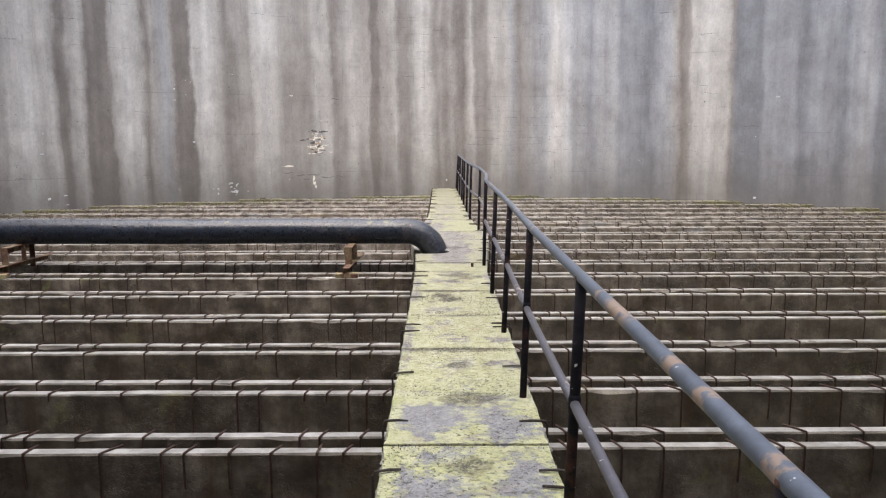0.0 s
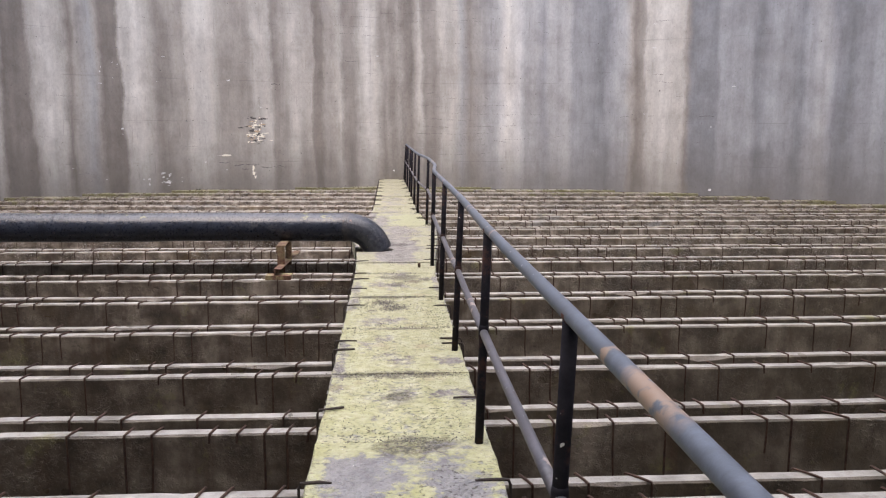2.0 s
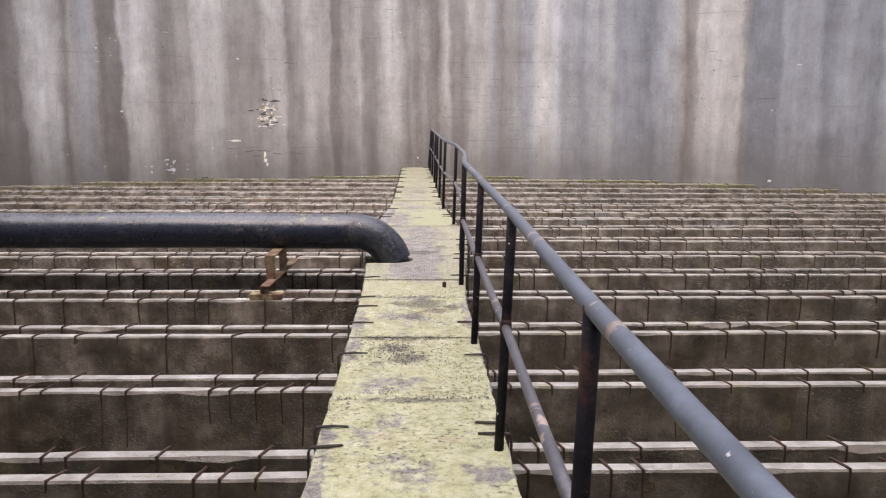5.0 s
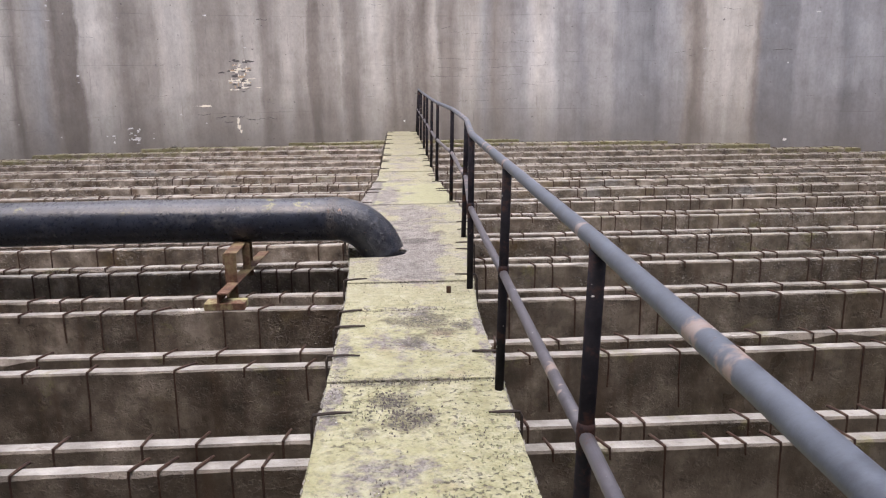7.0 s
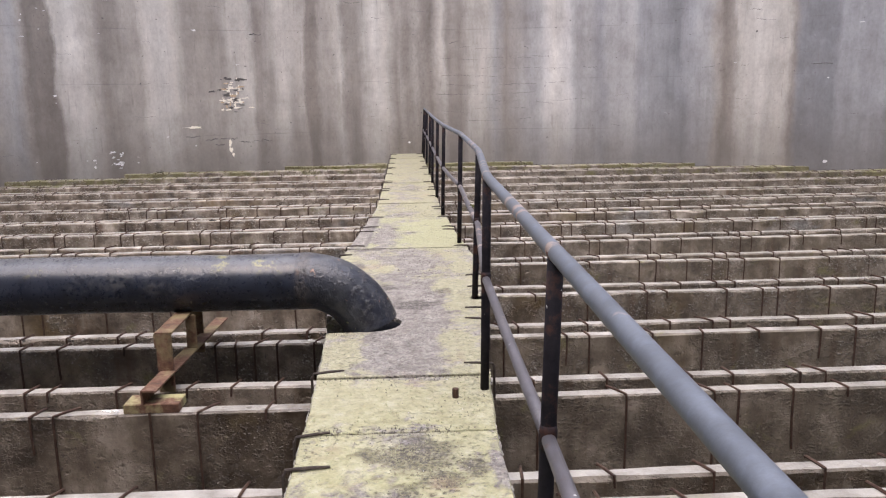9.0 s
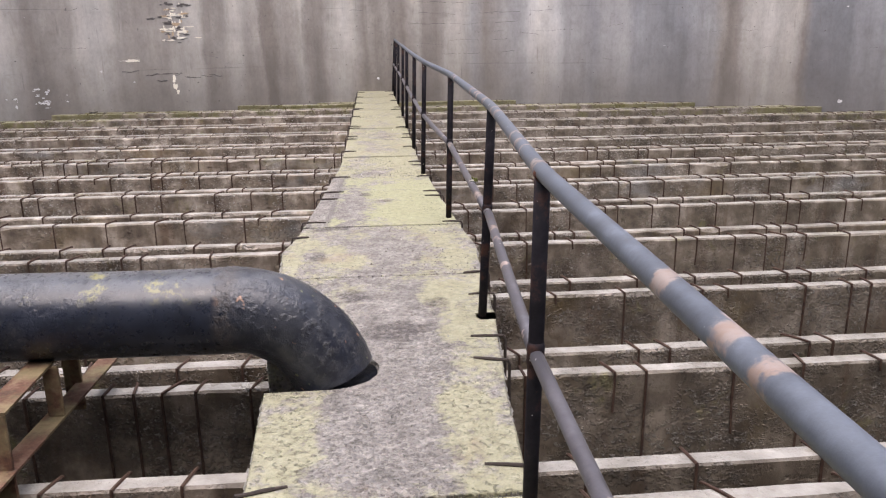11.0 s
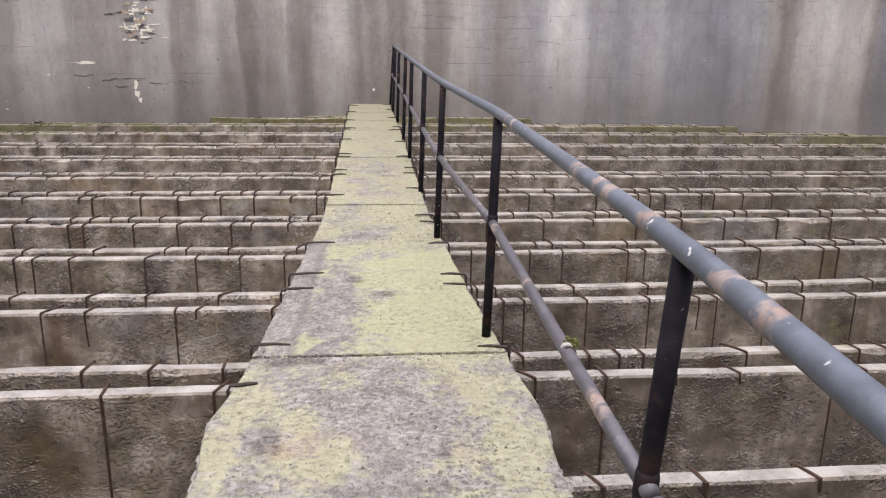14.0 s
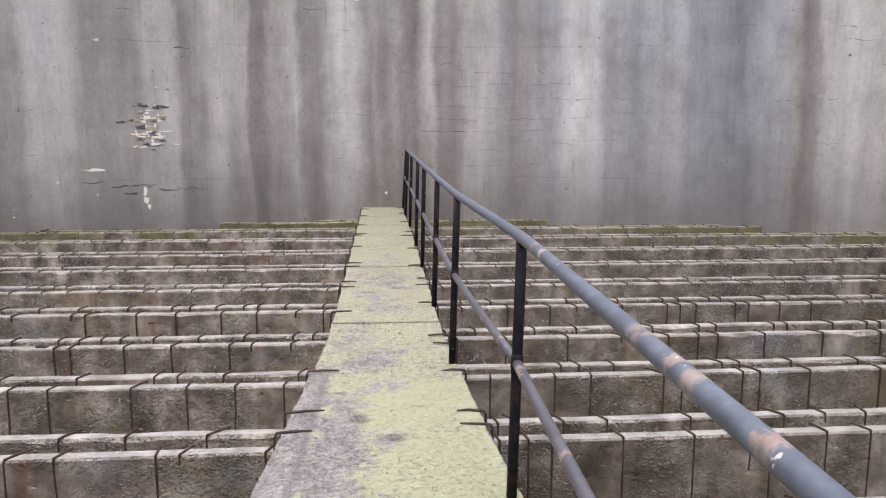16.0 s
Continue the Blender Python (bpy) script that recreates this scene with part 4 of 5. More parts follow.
def build_support(x):
    """Rusty trestle: a channel across the beams, a short upright and a bar under the pipe."""
    holder = new("pipe_support")
    holder.location = (x, 9.55, Z_BEAM)
    tagged(holder, "rusty brown steel support of welded bars under the black pipe", "support")

    def bar(name, lo, hi, label="", m=None):
        bm = bmesh.new()
        add_box(bm, lo, hi, m, 0.004)
        return part(name, bm, PLATE_MAT if label else RUST_MAT, holder, label)

    bar("foot_plate", (-0.15, -0.27, 0.0), (0.13, -0.13, 0.05), "lichen-stained foot plate")
    tilt = Matrix.Rotation(radians(-3), 4, "Z")
    lower = bmesh.new()
    add_box(lower, (-0.04, -0.28, 0.051), (-0.03, 1.05, 0.125), tilt)
    add_box(lower, (-0.03, -0.28, 0.115), (0.04, 1.05, 0.125), tilt)
    part("channel", lower, RUST_MAT, holder)
    bar("upright", (-0.055, 0.02, 0.0), (0.03, 0.035, 0.33))
    bar("gusset", (-0.055, 0.035, 0.13), (-0.045, 0.16, 0.33))
    upper = bmesh.new()
    add_box(upper, (-0.055, 0.02, 0.3305), (0.035, 0.72, 0.340))
    add_box(upper, (-0.068, 0.035, 0.25), (-0.057, 0.72, 0.3300))
    part("saddle_bar", upper, RUST_MAT, holder)
    bar("hanger", (0.0, 0.40, 0.126), (0.06, 0.415, 0.329))
    bar("rear_upright", (-0.05, 0.70, 0.0), (0.02, 0.72, 0.33))


build_pipe()
for sx in (-1.27, -5.6):
    build_support(sx)


# ---- handrail ----
RAIL_Z, MID_Z = 1.0, 0.53


def rail_line(z):
    """Through the posts, with each bend rounded off."""
    base = [Vector((xt, y, z)) for xf, xt, y in POSTS]
    pts = [base[0]]
    for a, b, c in zip(base, base[1:], base[2:]):
        pts += [b + (a - b).normalized() * 0.22, b + (a - b).normalized() * 0.09 + (c - b).normalized() * 0.02,
                b + (c - b).normalized() * 0.09 + (a - b).normalized() * 0.02, b + (c - b).normalized() * 0.22]
    return pts + [base[-1]]


def build_handrail():
    rail = new("handrail")
    rail.location = (0.4, 0, 0)
    tagged(rail, "blue-grey painted tubular steel handrail, posts coloured near-black as if unlit, paint flaking", "railing")

    def own(name, bm, material, label="", smooth=True, under=None):
        bmesh.ops.translate(bm, verts=bm.verts[:], vec=(-0.4, 0, 0))
        return part(name, bm, material, under or rail, label, smooth)

    bm = bmesh.new()
    add_tube(bm, rail_line(RAIL_Z), 0.0212, 20, wobble=0.008)
    own("top_rail", bm, RAIL_MAT, "blue-grey top tube with flaked pinkish patches")
    for (xa, ta, ya), (xb, tb, yb) in zip(POSTS, POSTS[1:]):
        bm = bmesh.new()
        a, b = Vector(((xa + ta) / 2, ya + 0.018, MID_Z)), Vector(((xb + tb) / 2, yb - 0.018, MID_Z))
        add_tube(bm, [a.lerp(b, k / 6) + Vector((0, 0, -0.006 * math.sin(math.pi * k / 6))) for k in range(7)], 0.0185, 14, wobble=0.015, seed=int(ya * 7) + 50)
        own("mid_rail", bm, MID_MAT)
    # an open joint in the mid rail, with a dab of white filler beside it
    bm = bmesh.new()
    add_tube(bm, [(0.505, 11.165, MID_Z - 0.004), (0.5054, 11.178, MID_Z - 0.004)], 0.0192, 14)
    own("joint_gap", bm, DIRT_MAT)
    bm = bmesh.new()
    add_tube(bm, [(0.5045, 11.185, MID_Z - 0.003), (0.505, 11.192, MID_Z - 0.003), (0.5052, 11.2, MID_Z - 0.003)], [0.0189, 0.0200, 0.0188], 14, wobble=0.04, seed=4)
    own("filler_ring", bm, EDGE_MAT, "dab of pale filler")
    for i, (x, xt, y) in enumerate(POSTS):
        rng = random.Random(i)
        bm = bmesh.new()
        kick = 0.1 if 10 < y < 11 else 0.0
        at = lambda z: (x + (xt - x) * z, y + kick * (1 - z), z)
        add_tube(bm, [at(-0.1 if 10 < y < 11 else -0.004), at(0.3), at(0.66), at(RAIL_Z - 0.012)], 0.0205, 12, wobble=0.01, seed=i)
        post = own("post", bm, POST_MAT)
        bm = bmesh.new()
        add_tube(bm, [at(MID_Z - 0.035), at(MID_Z - 0.02), at(MID_Z + 0.02), at(MID_Z + 0.035)], [0.0210, 0.0235, 0.0235, 0.0210], 12)
        own("weld_collar", bm, POST_MAT, under=post)
        # rust scab where the post meets the tube
        bm = bmesh.new()
        long = 0.034 if abs(y - 10.5) < 0.1 else rng.uniform(0.015, 0.03)
        grid = []
        for k in range(7):
            w = k / 6 * 2 - 1
            row = []
            for q in range(9):
                a = radians(165 + 18 * q)
                yy = y + w * long * (0.7 + 0.5 * rng.random()) * (1 - 0.5 * abs(q - 4) / 4)
                rr = 0.0223 - 0.0018 * (abs(w) > 0.9 or q in (0, 8))
                row.append(bm.verts.new((xt + rr * math.cos(a), yy, RAIL_Z + rr * math.sin(a))))
            grid.append(row)
        for ra, rb in zip(grid, grid[1:]):
            for q in range(8):
                bm.faces.new((ra[q], ra[q + 1], rb[q + 1], rb[q]))
        own("rust_scab", bm, SCAB_MAT, "red-brown rust at the joint", under=post)
    return rail


build_handrail()


# ---- small growth on the rail ----
def moss_clump(at, size, seed):
    rng = random.Random(seed)
    bm = bmesh.new()
    for _ in range(26):
        c = Vector((rng.gauss(0, size * 0.4), rng.gauss(0, size * 0.5), abs(rng.gauss(0, size * 0.3))))
        g = bmesh.ops.create_icosphere(bm, subdivisions=1, radius=size * rng.uniform(0.14, 0.3))
        for v in g["verts"]:
            v.co = v.co * rng.uniform(0.8, 1.2) + c
    ob = mesh_ob("moss_clump", bm, MOSS_MAT)
    ob.location = at
    tagged(ob, "small green moss clump growing on the mid rail", "moss")


moss_clump((0.522, 11.2, MID_Z + 0.01), 0.022, 3)



def rubble(name, at, size, seed, material, label, category, count=7):
    """A few broken lumps lying together, with angular uneven faces."""
    rng = random.Random(seed)
    bm = bmesh.new()
    for _ in range(count):
        r = size * rng.uniform(0.22, 0.5)
        g = bmesh.ops.create_icosphere(bm, subdivisions=1, radius=r)
        c = Vector((rng.gauss(0, size * 0.45), rng.gauss(0, size * 0.18), r * 0.45))
        squash = Vector((rng.uniform(0.7, 1.3), rng.uniform(0.6, 1.0), rng.uniform(0.4, 0.8)))
        for v in g["verts"]:
            v.co = Vector((v.co.x * squash.x, v.co.y * squash.y, v.co.z * squash.z)) * rng.uniform(0.75, 1.2) + c
    ob = mesh_ob(name, bm, material)
    ob.location = at
    tagged(ob, label, category)


rubble("concrete_rubble", (-0.66, row_y(2) + 0.2, Z_BEAM - 0.012), 0.05, 5, PALE_MAT, "grey broken concrete lumps lying on a beam beside the walkway", "rubble")
rubble("concrete_rubble", (-0.6, row_y(7) + 0.01, Z_BEAM - 0.008), 0.055, 6, EDGE_MAT, "pale crumbled concrete on the beam end behind the pipe", "rubble")
rubble("concrete_rubble", (-1.5, row_y(6) - 0.03, Z_BEAM - 0.006), 0.04, 7, LIME_MAT, "white lime crumbs on the beam beside the support's foot", "rubble", 5)
rubble("debris_lump", (-2.47, row_y(12) - 0.035, Z_BEAM - 0.012), 0.06, 8, DIRT_MAT, "small black lump of debris on a beam's front edge", "debris", 5)
rubble("moss_hump", (-5.2, row_y(18) + 0.2, Z_BEAM - 0.01), 0.14, 9, CRUMB_MAT, "dark dead moss hump on the last beam by the shell", "moss", 9)

# ---- shell details: spalls, lime bloom, cracks ----
flakes = [(-20.4, 0.70, 0.40, 0.045), (-17.2, 0.20, 0.09, 0.16), (-17.3, 0.33, 0.06, 0.14), (-17.1, 0.10, 0.05, 0.10)]
rng = random.Random(12)
for k in range(30):
    band = rng.choice((1.06, 1.10, 1.2, 1.26, 1.36, 1.48, 1.53, 1.6))
    flakes.append((-16.8 + rng.gauss(0, 0.55) - (0.35 if band < 1.3 else 0.0), band + rng.gauss(0, 0.02), rng.uniform(0.05, 0.22), rng.uniform(0.018, 0.055)))
for k in range(16):
    flakes.append((-16.7 + rng.gauss(0, 0.65), rng.uniform(0.98, 1.75), rng.uniform(0.02, 0.05), rng.uniform(0.04, 0.14)))
for i, (deg, z, w, h) in enumerate(flakes):
    wall_part("spall", blob_on_wall(deg, z, w, h, 0.6, i + 3, rng.uniform(0.004, 0.012)), CLAY_MAT if i > 4 and i % 5 == 0 else SPALL_MAT)
# thin dark flakes painted in as the shadows between the spalls
for i in range(26):
    wall_part("spall_shadow", blob_on_wall(-16.8 + rng.gauss(0, 0.75), rng.uniform(1.0, 1.72), rng.uniform(0.05, 0.2), rng.uniform(0.015, 0.05), 0.6, 700 + i, 0.006), CRACK_SHADE_MAT)
for i in range(64):
    rng = random.Random(100 + i)
    cl, cz, sp = ((-27.3, 0.08, 0.9), (-46.2, 0.03, 0.7), (-32.6, 2.9, 0.5), (-32.2, 1.4, 0.5))[i % 4 if i > 30 else 0]
    wall_part("lime_bloom", blob_on_wall(cl + rng.gauss(0, 1.1 * sp), cz + rng.gauss(0, 0.13), rng.uniform(0.02, 0.10), rng.uniform(0.012, 0.06), 0.6, 200 + i, 0.002), LIME_MAT)
wall_part("lime_bloom", blob_on_wall(36.3, -0.1, 0.10, 0.07, 0.4, 290, 0.006), LIME_MAT)
wall_part("lime_bloom", blob_on_wall(-0.75, 0.25, 0.05, 0.045, 0.4, 291, 0.006), LIME_MAT)
for i, (deg, z, ln, dr) in enumerate([(-18.4, 0.52, 1.0, -0.14), (-16.3, 0.36, 0.9, 0.06), (-14.8, 0.36, 0.5, 0.03), (-12.0, 0.62, 0.5, -0.05), (-13.8, 2.6, 0.35, 0), (-7.0, 1.9, 0.3, 0),
                                      (-5.0, 4.95, 0.8, 0.0), (-5.0, 4.68, 0.8, 0.0), (-4.9, 4.46, 0.9, 0.02), (-5.0, 4.24, 0.9, 0.0), (-5.0, 4.02, 0.8, 0.0),
                                      (5.8, 4.6, 3.4, 0.2), (4.8, 4.35, 2.8, 0.1), (7.1, 2.3, 1.2, 0), (8.0, 2.05, 2.4, 0.03), (10.3, 1.85, 1.6, 0.02), (6.7, 1.7, 1.4, 0), (9.8, 1.5, 2.6, 0.02),
                                      (7.7, 1.3, 2.0, 0.02), (11.7, 1.15, 1.4, 0), (7.6, 0.95, 1.8, 0.03), (8.8, 0.72, 1.2, 0), (25.3, 0.65, 0.5, 0), (28.5, 1.1, 0.8, 0.04), (30.4, 3.0, 0.7, 0),
                                      (20.8, 3.6, 0.5, 0.03), (-30.7, 2.2, 0.8, 0), (-23.4, 1.6, 0.4, -0.02), (-39.0, 1.2, 1.2, 0), (-48.4, 1.4, 1.0, 0.02), (36.8, 2.0, 1.2, 0.03), (32.2, 0.8, 0.6, 0)]):
    rng = random.Random(900 + i)
    if -19 < deg < -12:
        u = 0.0
        while u < ln:
            piece = rng.uniform(0.1, 0.3)
            wall_part("crack", crack_on_wall(deg + math.degrees((u - ln / 2) / R_WALL), z + dr * u / ln + rng.uniform(-0.04, 0.04), piece, rng.uniform(-0.06, 0.06), 300 + i * 9 + int(u * 10), rng.uniform(0.005, 0.011)), CRACK_SHADE_MAT)
            u += piece + rng.uniform(0.0, 0.14)
        continue
    # fine broken dashes along the formwork lines
    u = 0.0
    lined = 4 < deg < 13 or -5.5 < deg < -4
    while u < ln:
        piece = rng.uniform(0.25, 0.8) if lined else rng.uniform(0.08, 0.32)
        at = deg + math.degrees((u - ln / 2) / R_WALL)
        wall_part("crack", crack_on_wall(at, z + dr * u / ln + rng.uniform(-0.02, 0.02), piece, 0.0, 300 + i * 7 + int(u * 10), rng.uniform(0.0014, 0.003)), CRACK_SHADE_MAT if lined else FAINT_MAT)
        u += piece + (rng.uniform(0.03, 0.25) if lined else rng.uniform(0.1, 0.45))

# short dark nicks and drag marks of the formwork, scattered over the shell
rng = random.Random(77)
for i in range(80):
    wall_part("crack", crack_on_wall(rng.uniform(-52, 50), rng.uniform(0.15, 5.2), rng.uniform(0.08, 0.42), rng.uniform(-0.02, 0.02), 1500 + i, rng.uniform(0.002, 0.0055)), CRACK_SHADE_MAT if i % 3 == 0 else FAINT_MAT)
for i in range(34):
    wall_part("lime_bloom", blob_on_wall(rng.uniform(-50, 48), rng.uniform(0.1, 5.0), rng.uniform(0.04, 0.16), rng.uniform(0.01, 0.03), 0.6, 1700 + i, 0.002), LIME_MAT)


# ---- walkway: slabs, with embedded wire ends, built last ----
walkway = new("walkway")
tagged(walkway, "narrow concrete slab walkway covered with yellow-green lichen", "walkway", kind="structure")


def slab_outline(ya, yb, rng):
    n = max(3, int((yb - ya) / 0.09))
    ys = [ya + (yb - ya) * k / n for k in range(n + 1)]
    jag = lambda y, s: noise.noise((y * 6.0, s * 9.1, 0.3)) * 0.008 + noise.noise((y * 21.0, s * 4.7, 2.3)) * 0.005
    right = [(lerp_table(RIGHT_EDGE, y) + jag(y, 1), y) for y in ys]
    left = [(lerp_table(LEFT_EDGE, y) + jag(y, 2), y) for y in reversed(ys)]
    if ya < 10.6 < yb:
        # a notch broken out round the post's foot
        cut = [(0.546, 10.565), (0.470, 10.568), (0.460, 10.6), (0.464, 10.645), (0.553, 10.655)]
        right = [p for p in right if p[1] < 10.55] + cut + [p for p in right if p[1] > 10.67]
    if ya < PIPE_Y < yb:
        # a round hole for the pipe, open to the slab's edge
        hx, hr = -0.20, 0.186
        arc = [(hx + hr * math.cos(radians(a)), PIPE_Y + hr * 0.95 * math.sin(radians(a))) for a in range(90, -91, -12)]
        far_side = [p for p in left if p[1] > PIPE_Y + hr * 0.95]
        near_side = [p for p in left if p[1] < PIPE_Y - hr * 0.95]
        lip = [(lerp_table(LEFT_EDGE, PIPE_Y + hr * 0.95), PIPE_Y + hr * 0.95 + 0.002)]
        lip2 = [(lerp_table(LEFT_EDGE, PIPE_Y - hr * 0.95), PIPE_Y - hr * 0.95 - 0.002)]
        left = far_side + lip + arc + lip2 + near_side
    return right + left


WIDE_JOINTS = {11.3: 0.028, 12.42: 0.02, 8.5: 0.018, 14.17: 0.018}


def build_slab(ya, yb, seed):
    rng = random.Random(seed)
    out = [Vector((x, y, 0)) for x, y in slab_outline(ya, yb - WIDE_JOINTS.get(yb, 0.013), rng)]
    bm = bmesh.new()
    n = len(out)
    dz = rng.uniform(-0.006, 0.004)
    inn, drop = [], []
    for k in range(n):
        a, b, c = out[k - 1], out[k], out[(k + 1) % n]
        t = (c - a).normalized()
        wear = abs(t.y) > 0.7
        inn.append(b + Vector((-t.y, t.x, 0)) * ((0.004 + 0.007 * rng.random()) if wear else 0.002 + 0.002 * rng.random()))
        drop.append(0.016 if wear else 0.004)
    bot = [bm.verts.new((p.x, p.y, Z_BEAM + 0.003)) for p in out]
    mid = [bm.verts.new((p.x, p.y, dz - d)) for p, d in zip(out, drop)]
    top = [bm.verts.new((p.x, p.y, dz)) for p in inn]
    for k in range(n):
        q = (k + 1) % n
        bm.faces.new((bot[k], bot[q], mid[q], mid[k]))
        bm.faces.new((mid[k], mid[q], top[q], top[k]))
    bm.faces.new(top)
    bm.faces.new(bot[::-1])
    bmesh.ops.triangulate(bm, faces=[f for f in bm.faces if len(f.verts) > 4])
    part("slab", bm, next(m for end, m in SLAB_MATS if yb <= end + 0.01), walkway)


for i, (ya, yb) in enumerate(zip(JOINTS, JOINTS[1:])):
    build_slab(ya, yb, 40 + i)
    if i < len(JOINTS) - 2:
        fill = bmesh.new()
        add_box(fill, (lerp_table(LEFT_EDGE, yb) + 0.02, yb - WIDE_JOINTS.get(yb, 0.013) - 0.002, -0.08), (lerp_table(RIGHT_EDGE, yb) - 0.02, yb + 0.002, -0.012))
        part("joint_dirt", fill, DIRT_MAT, walkway)


notch = bmesh.new()
add_box(notch, (0.455, 10.56, -0.15), (0.535, 10.652, -0.022))
part("notch_dirt", notch, CRUMB_MAT, walkway)


def wire_stub(x, y, side, length, skew, seed):
    """A wire end lying on the slab and bent over its edge."""
    rng = random.Random(seed)
    bm = bmesh.new()
    e = x
    pts = [(e - side * length, y + skew, 0.006), (e - side * length * 0.5, y + skew * 0.4 + rng.uniform(-0.006, 0.006), 0.010), (e - side * 0.01, y, 0.009),
           (e + side * 0.018, y - 0.002, 0.007), (e + side * 0.027, y - 0.004, -0.012), (e + side * 0.028, y - 0.006, -0.19)]
    add_tube(bm, pts, [0.004 + 0.002 * rng.random()] + [0.006 + 0.0016 * rng.random() for _ in pts[1:]], 6)
    part("wire_end", bm, STUB_MAT, walkway)


# where the wire ends lie along the stretch walked: reach of the tip from the middle, y
LEFT_ENDS = [(0.30, 3.71), (0.30, 4.57), (0.29, 5.69), (0.285, 5.91), (0.265, 7.01), (0.265, 7.71), (0.26, 8.17), (0.29, 8.46), (0.29, 9.2), (0.39, 10.93), (0.45, 12.13), (0.36, 12.53), (0.31, 13.28),
             (0.27, 13.54), (0.235, 14.2)]
RIGHT_ENDS = [(0.29, 3.7), (0.28, 4.72), (0.29, 5.82), (0.29, 5.94), (0.30, 6.98), (0.30, 7.72), (0.32, 9.28), (0.385, 10.09), (0.40, 10.35), (0.455, 10.92), (0.47, 11.29), (0.45, 12.45), (0.38, 13.32),
              (0.38, 13.5), (0.36, 14.17), (0.34, 14.73)]
for side, table, ends in ((-1, LEFT_ENDS, LEFT_EDGE), (1, RIGHT_ENDS, RIGHT_EDGE)):
    for i, (tip, y) in enumerate(table):
        edge = lerp_table(ends, y)
        wire_stub(edge, y, side, max(0.06, abs(edge) - tip), random.Random(i * 3 + side).uniform(-0.005, 0.04), 900 + i * 7 + side)
for row in range(-3, 20):
    for back in (0, 1):
        for side, table in ((-1, LEFT_EDGE), (1, RIGHT_EDGE)):
            rng = random.Random(row * 8 + back * 2 + side + 500)
            y = row_y(row) + 0.237 * back + rng.uniform(-0.06, 0.06) + 0.03 * side
            if 3.4 < y < 14.9 or y > 23.4 or rng.random() < 0.3:
                continue
            wire_stub(lerp_table(table, y), y, side, rng.uniform(0.08, 0.16), rng.uniform(-0.01, 0.03), row * 31 + back * 7 + side)
bolt = bmesh.new()
add_tube(bolt, [(0.25, 8.86, -0.01), (0.25, 8.86, 0.04)], 0.015, 8)
part("bolt_stump", bolt, WIRE_MAT, walkway)


def scatter(name, material, count, lo, hi, seed, gate, joints=(), reach=(0.5, 19.0)):
    """Loose flat crumbs lying on the slabs, in drifts."""
    rng = random.Random(seed)
    bm = bmesh.new()
    made = 0
    while made < count:
        y = rng.choice(joints) + rng.gauss(-0.005, 0.03) if joints else rng.uniform(*reach)
        a, b = lerp_table(LEFT_EDGE, y) + 0.03, lerp_table(RIGHT_EDGE, y) - 0.03
        x = rng.uniform(a, b)
        if noise.noise((x * 2.6, y * 2.2, seed)) + 0.5 * noise.noise((x * 9, y * 8, seed)) + rng.uniform(-0.25, 0.25) < gate:
            continue
        if (x + 0.2) ** 2 + (y - 10.07) ** 2 < 0.06:
            continue
        made += 1
        s = rng.uniform(lo, hi) * (1.6 if rng.random() < 0.06 else 1.0)
        h = s * rng.uniform(0.08, 0.32)
        turn = rng.uniform(0, 6.28)
        n = 5
        ring = []
        for k in range(n):
            w = turn + 2 * math.pi * k / n
            q = s * rng.uniform(0.4, 1.0) * (1 if k % 2 else 0.7)
            ring.append(bm.verts.new((x + q * math.cos(w), y + q * math.sin(w), -0.008)))
        tip = bm.verts.new((x + rng.uniform(-0.3, 0.3) * s, y + rng.uniform(-0.3, 0.3) * s, 0.002 + h))
        for k in range(n):
            bm.faces.new((ring[k], ring[(k + 1) % n], tip))
    tagged(part(name, bm, material, walkway), kind="stuff")


scatter("moss_crumbs", CRUMB_MAT, 2600, 0.003, 0.009, 61, 0.14)
scatter("joint_crumbs", CRUMB_MAT, 2200, 0.003, 0.009, 64, -0.12, JOINTS[5:15])
# grit heaped on the dark patches in the middle of the tread
GRIT = [(0.04, 4.1, 0.2, 0.13), (-0.02, 5.17, 0.32, 0.07), (-0.03, 6.97, 0.1, 0.14), (-0.1, 7.15, 0.09, 0.1), (0.05, 8.28, 0.2, 0.16), (0.0, 7.92, 0.09, 0.1), (0.15, 8.08, 0.08, 0.08), (0.28, 8.17, 0.06, 0.08),
        (0.09, 10.47, 0.16, 0.16), (-0.14, 10.96, 0.1, 0.12)]


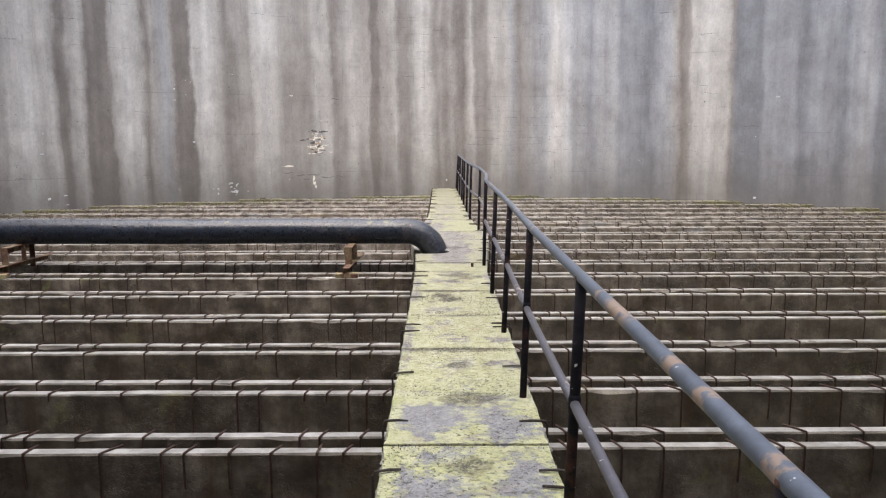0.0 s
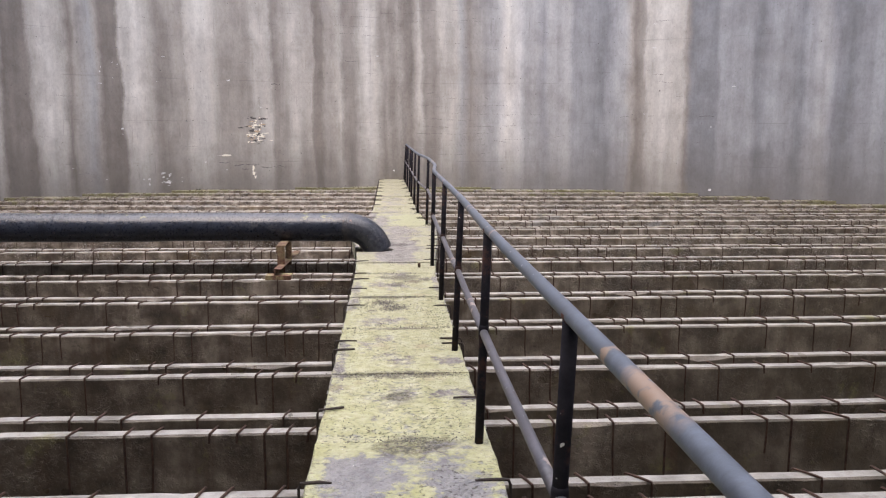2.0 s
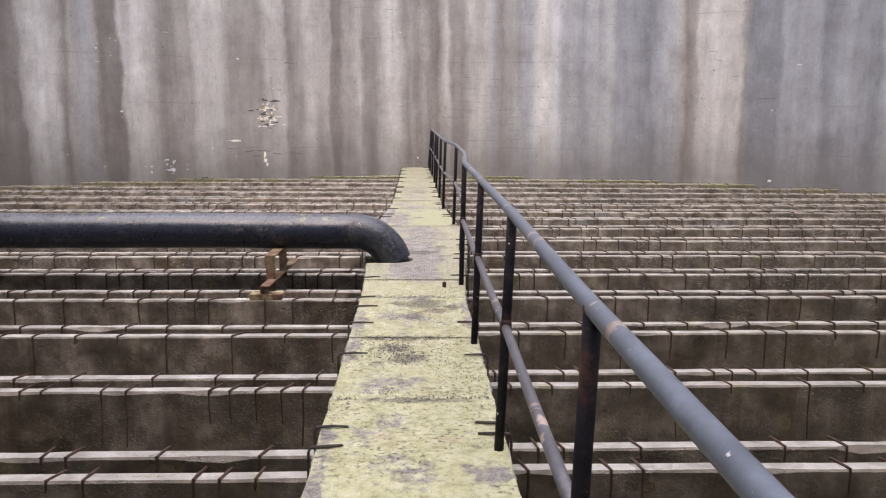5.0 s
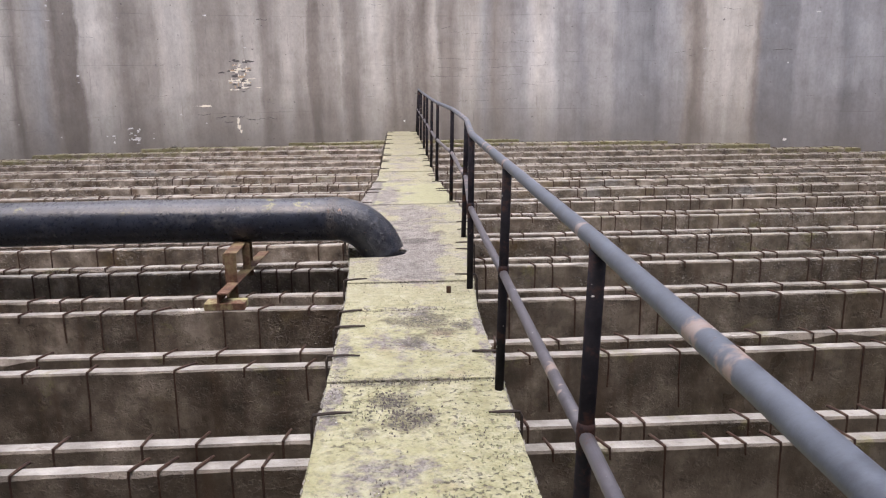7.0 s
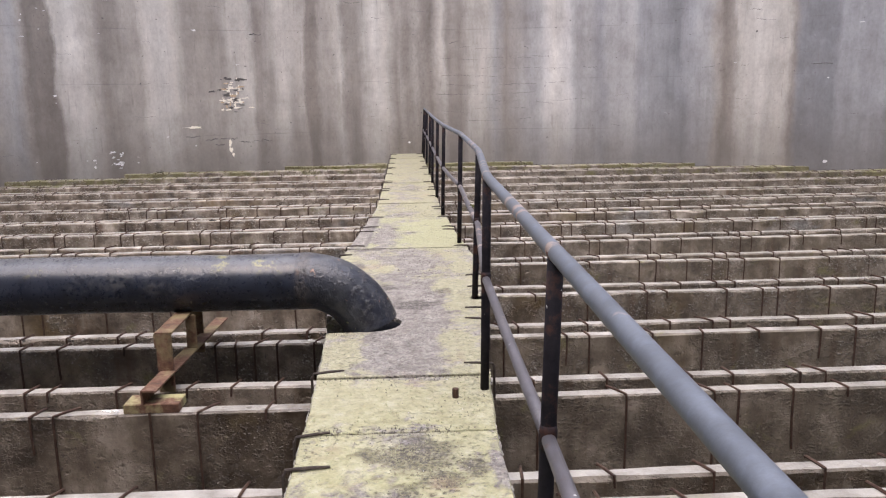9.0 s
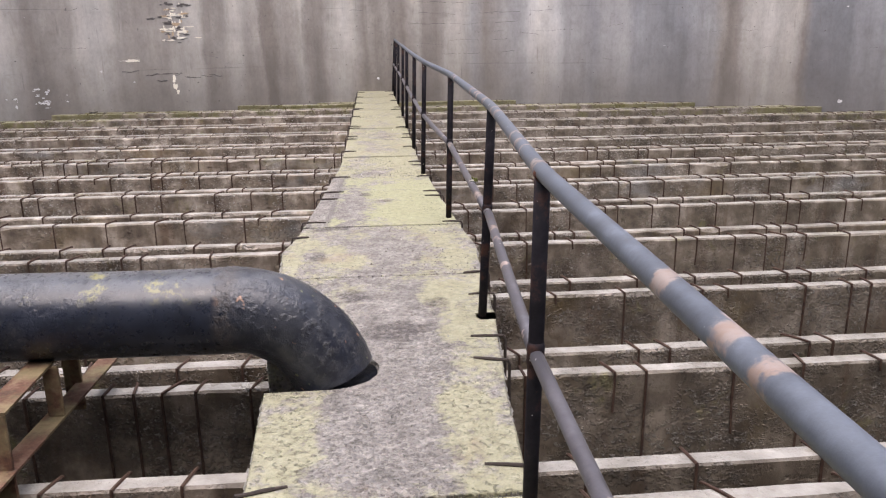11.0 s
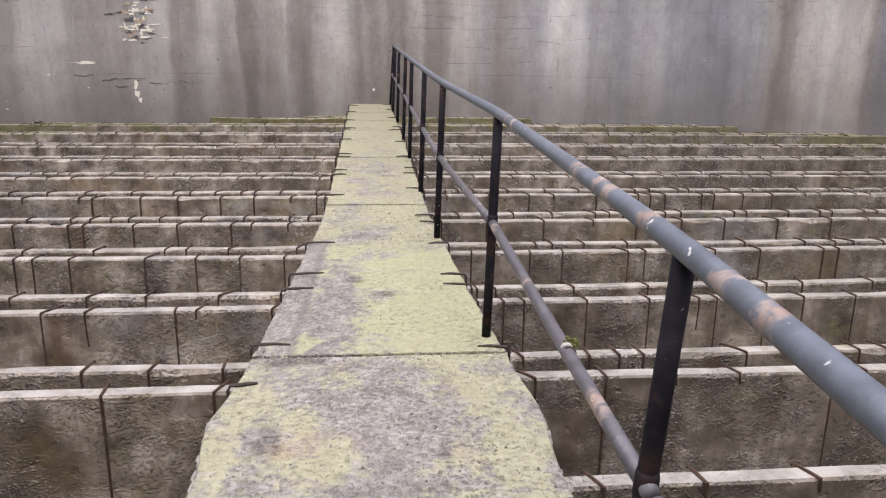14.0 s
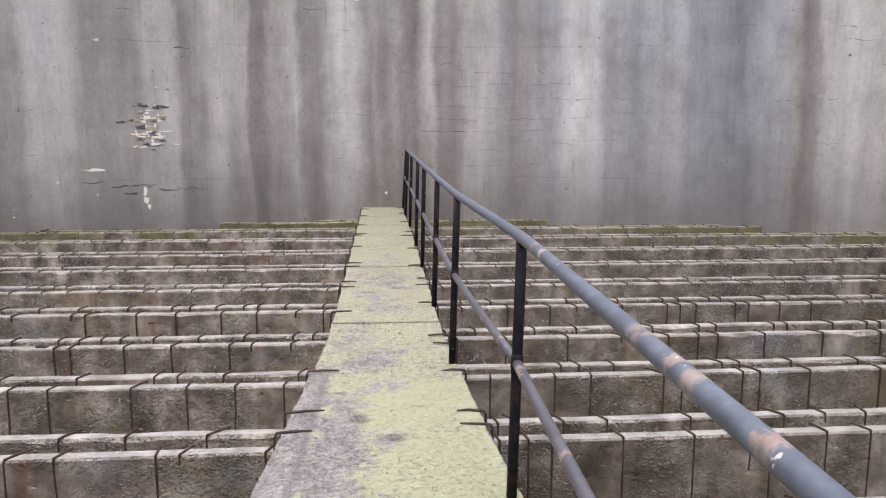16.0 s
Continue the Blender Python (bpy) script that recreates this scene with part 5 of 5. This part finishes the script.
def grit_heaps(count, seed):
    rng = random.Random(seed)
    bm = bmesh.new()
    for _ in range(count):
        gx, gy, rx, ry = rng.choices(GRIT, [g[2] * g[3] for g in GRIT])[0]
        x, y, r = gx + rng.gauss(0, rx * 0.55), gy + rng.gauss(0, ry * 0.55), rng.uniform(0.003, 0.009)
        ring = [bm.verts.new((x + r * math.cos(w) * rng.uniform(0.6, 1), y + r * math.sin(w) * rng.uniform(0.6, 1), -0.006)) for w in (0.3, 1.5, 2.8, 4.1, 5.3)]
        tip = bm.verts.new((x + rng.uniform(-0.3, 0.3) * r, y, r * rng.uniform(0.15, 0.45)))
        for k in range(5):
            bm.faces.new((ring[k], ring[(k + 1) % 5], tip))
    tagged(part("grit", bm, GRIT_MAT, walkway), kind="stuff")


grit_heaps(1500, 71)
scatter("lichen_flakes", FLAKE_MAT, 4200, 0.005, 0.013, 63, 0.05)
scatter("lime_flecks", FLECK_MAT, 160, 0.003, 0.007, 62, -0.4)
scatter("stone_crumbs", CRUMB_MAT, 1800, 0.007, 0.019, 65, 0.05, reach=(9.2, 14.0))
scatter("pale_crumbs", PALE_MAT, 1800, 0.007, 0.02, 66, 0.05, reach=(9.2, 14.0))


def edge_crumbs(count, seed):
    """Pale crumbling mortar along both edges of the slabs."""
    rng = random.Random(seed)
    bm = bmesh.new()
    made = 0
    while made < count:
        y = rng.uniform(1.5, 15.0)
        side, table = rng.choice(((-1, LEFT_EDGE), (1, RIGHT_EDGE)))
        if noise.noise((y * 3.1, side * 5.0, 0.7)) + rng.uniform(-0.3, 0.3) < 0.0 or (side < 0 and 9.85 < y < 10.3) or (side > 0 and 10.53 < y < 10.7):
            continue
        made += 1
        x = lerp_table(table, y) - side * abs(rng.gauss(0, 0.012))
        s = rng.uniform(0.004, 0.012)
        ring = [bm.verts.new((x + s * math.cos(w) * rng.uniform(0.6, 1), y + s * math.sin(w) * rng.uniform(0.6, 1), -0.02)) for w in (0.3, 1.5, 2.8, 4.1, 5.3)]
        tip = bm.verts.new((x, y, rng.uniform(-0.006, 0.005)))
        for k in range(5):
            bm.faces.new((ring[k], ring[(k + 1) % 5], tip))
    tagged(part("edge_crumbs", bm, EDGE_MAT, walkway), kind="stuff")


edge_crumbs(1800, 91)
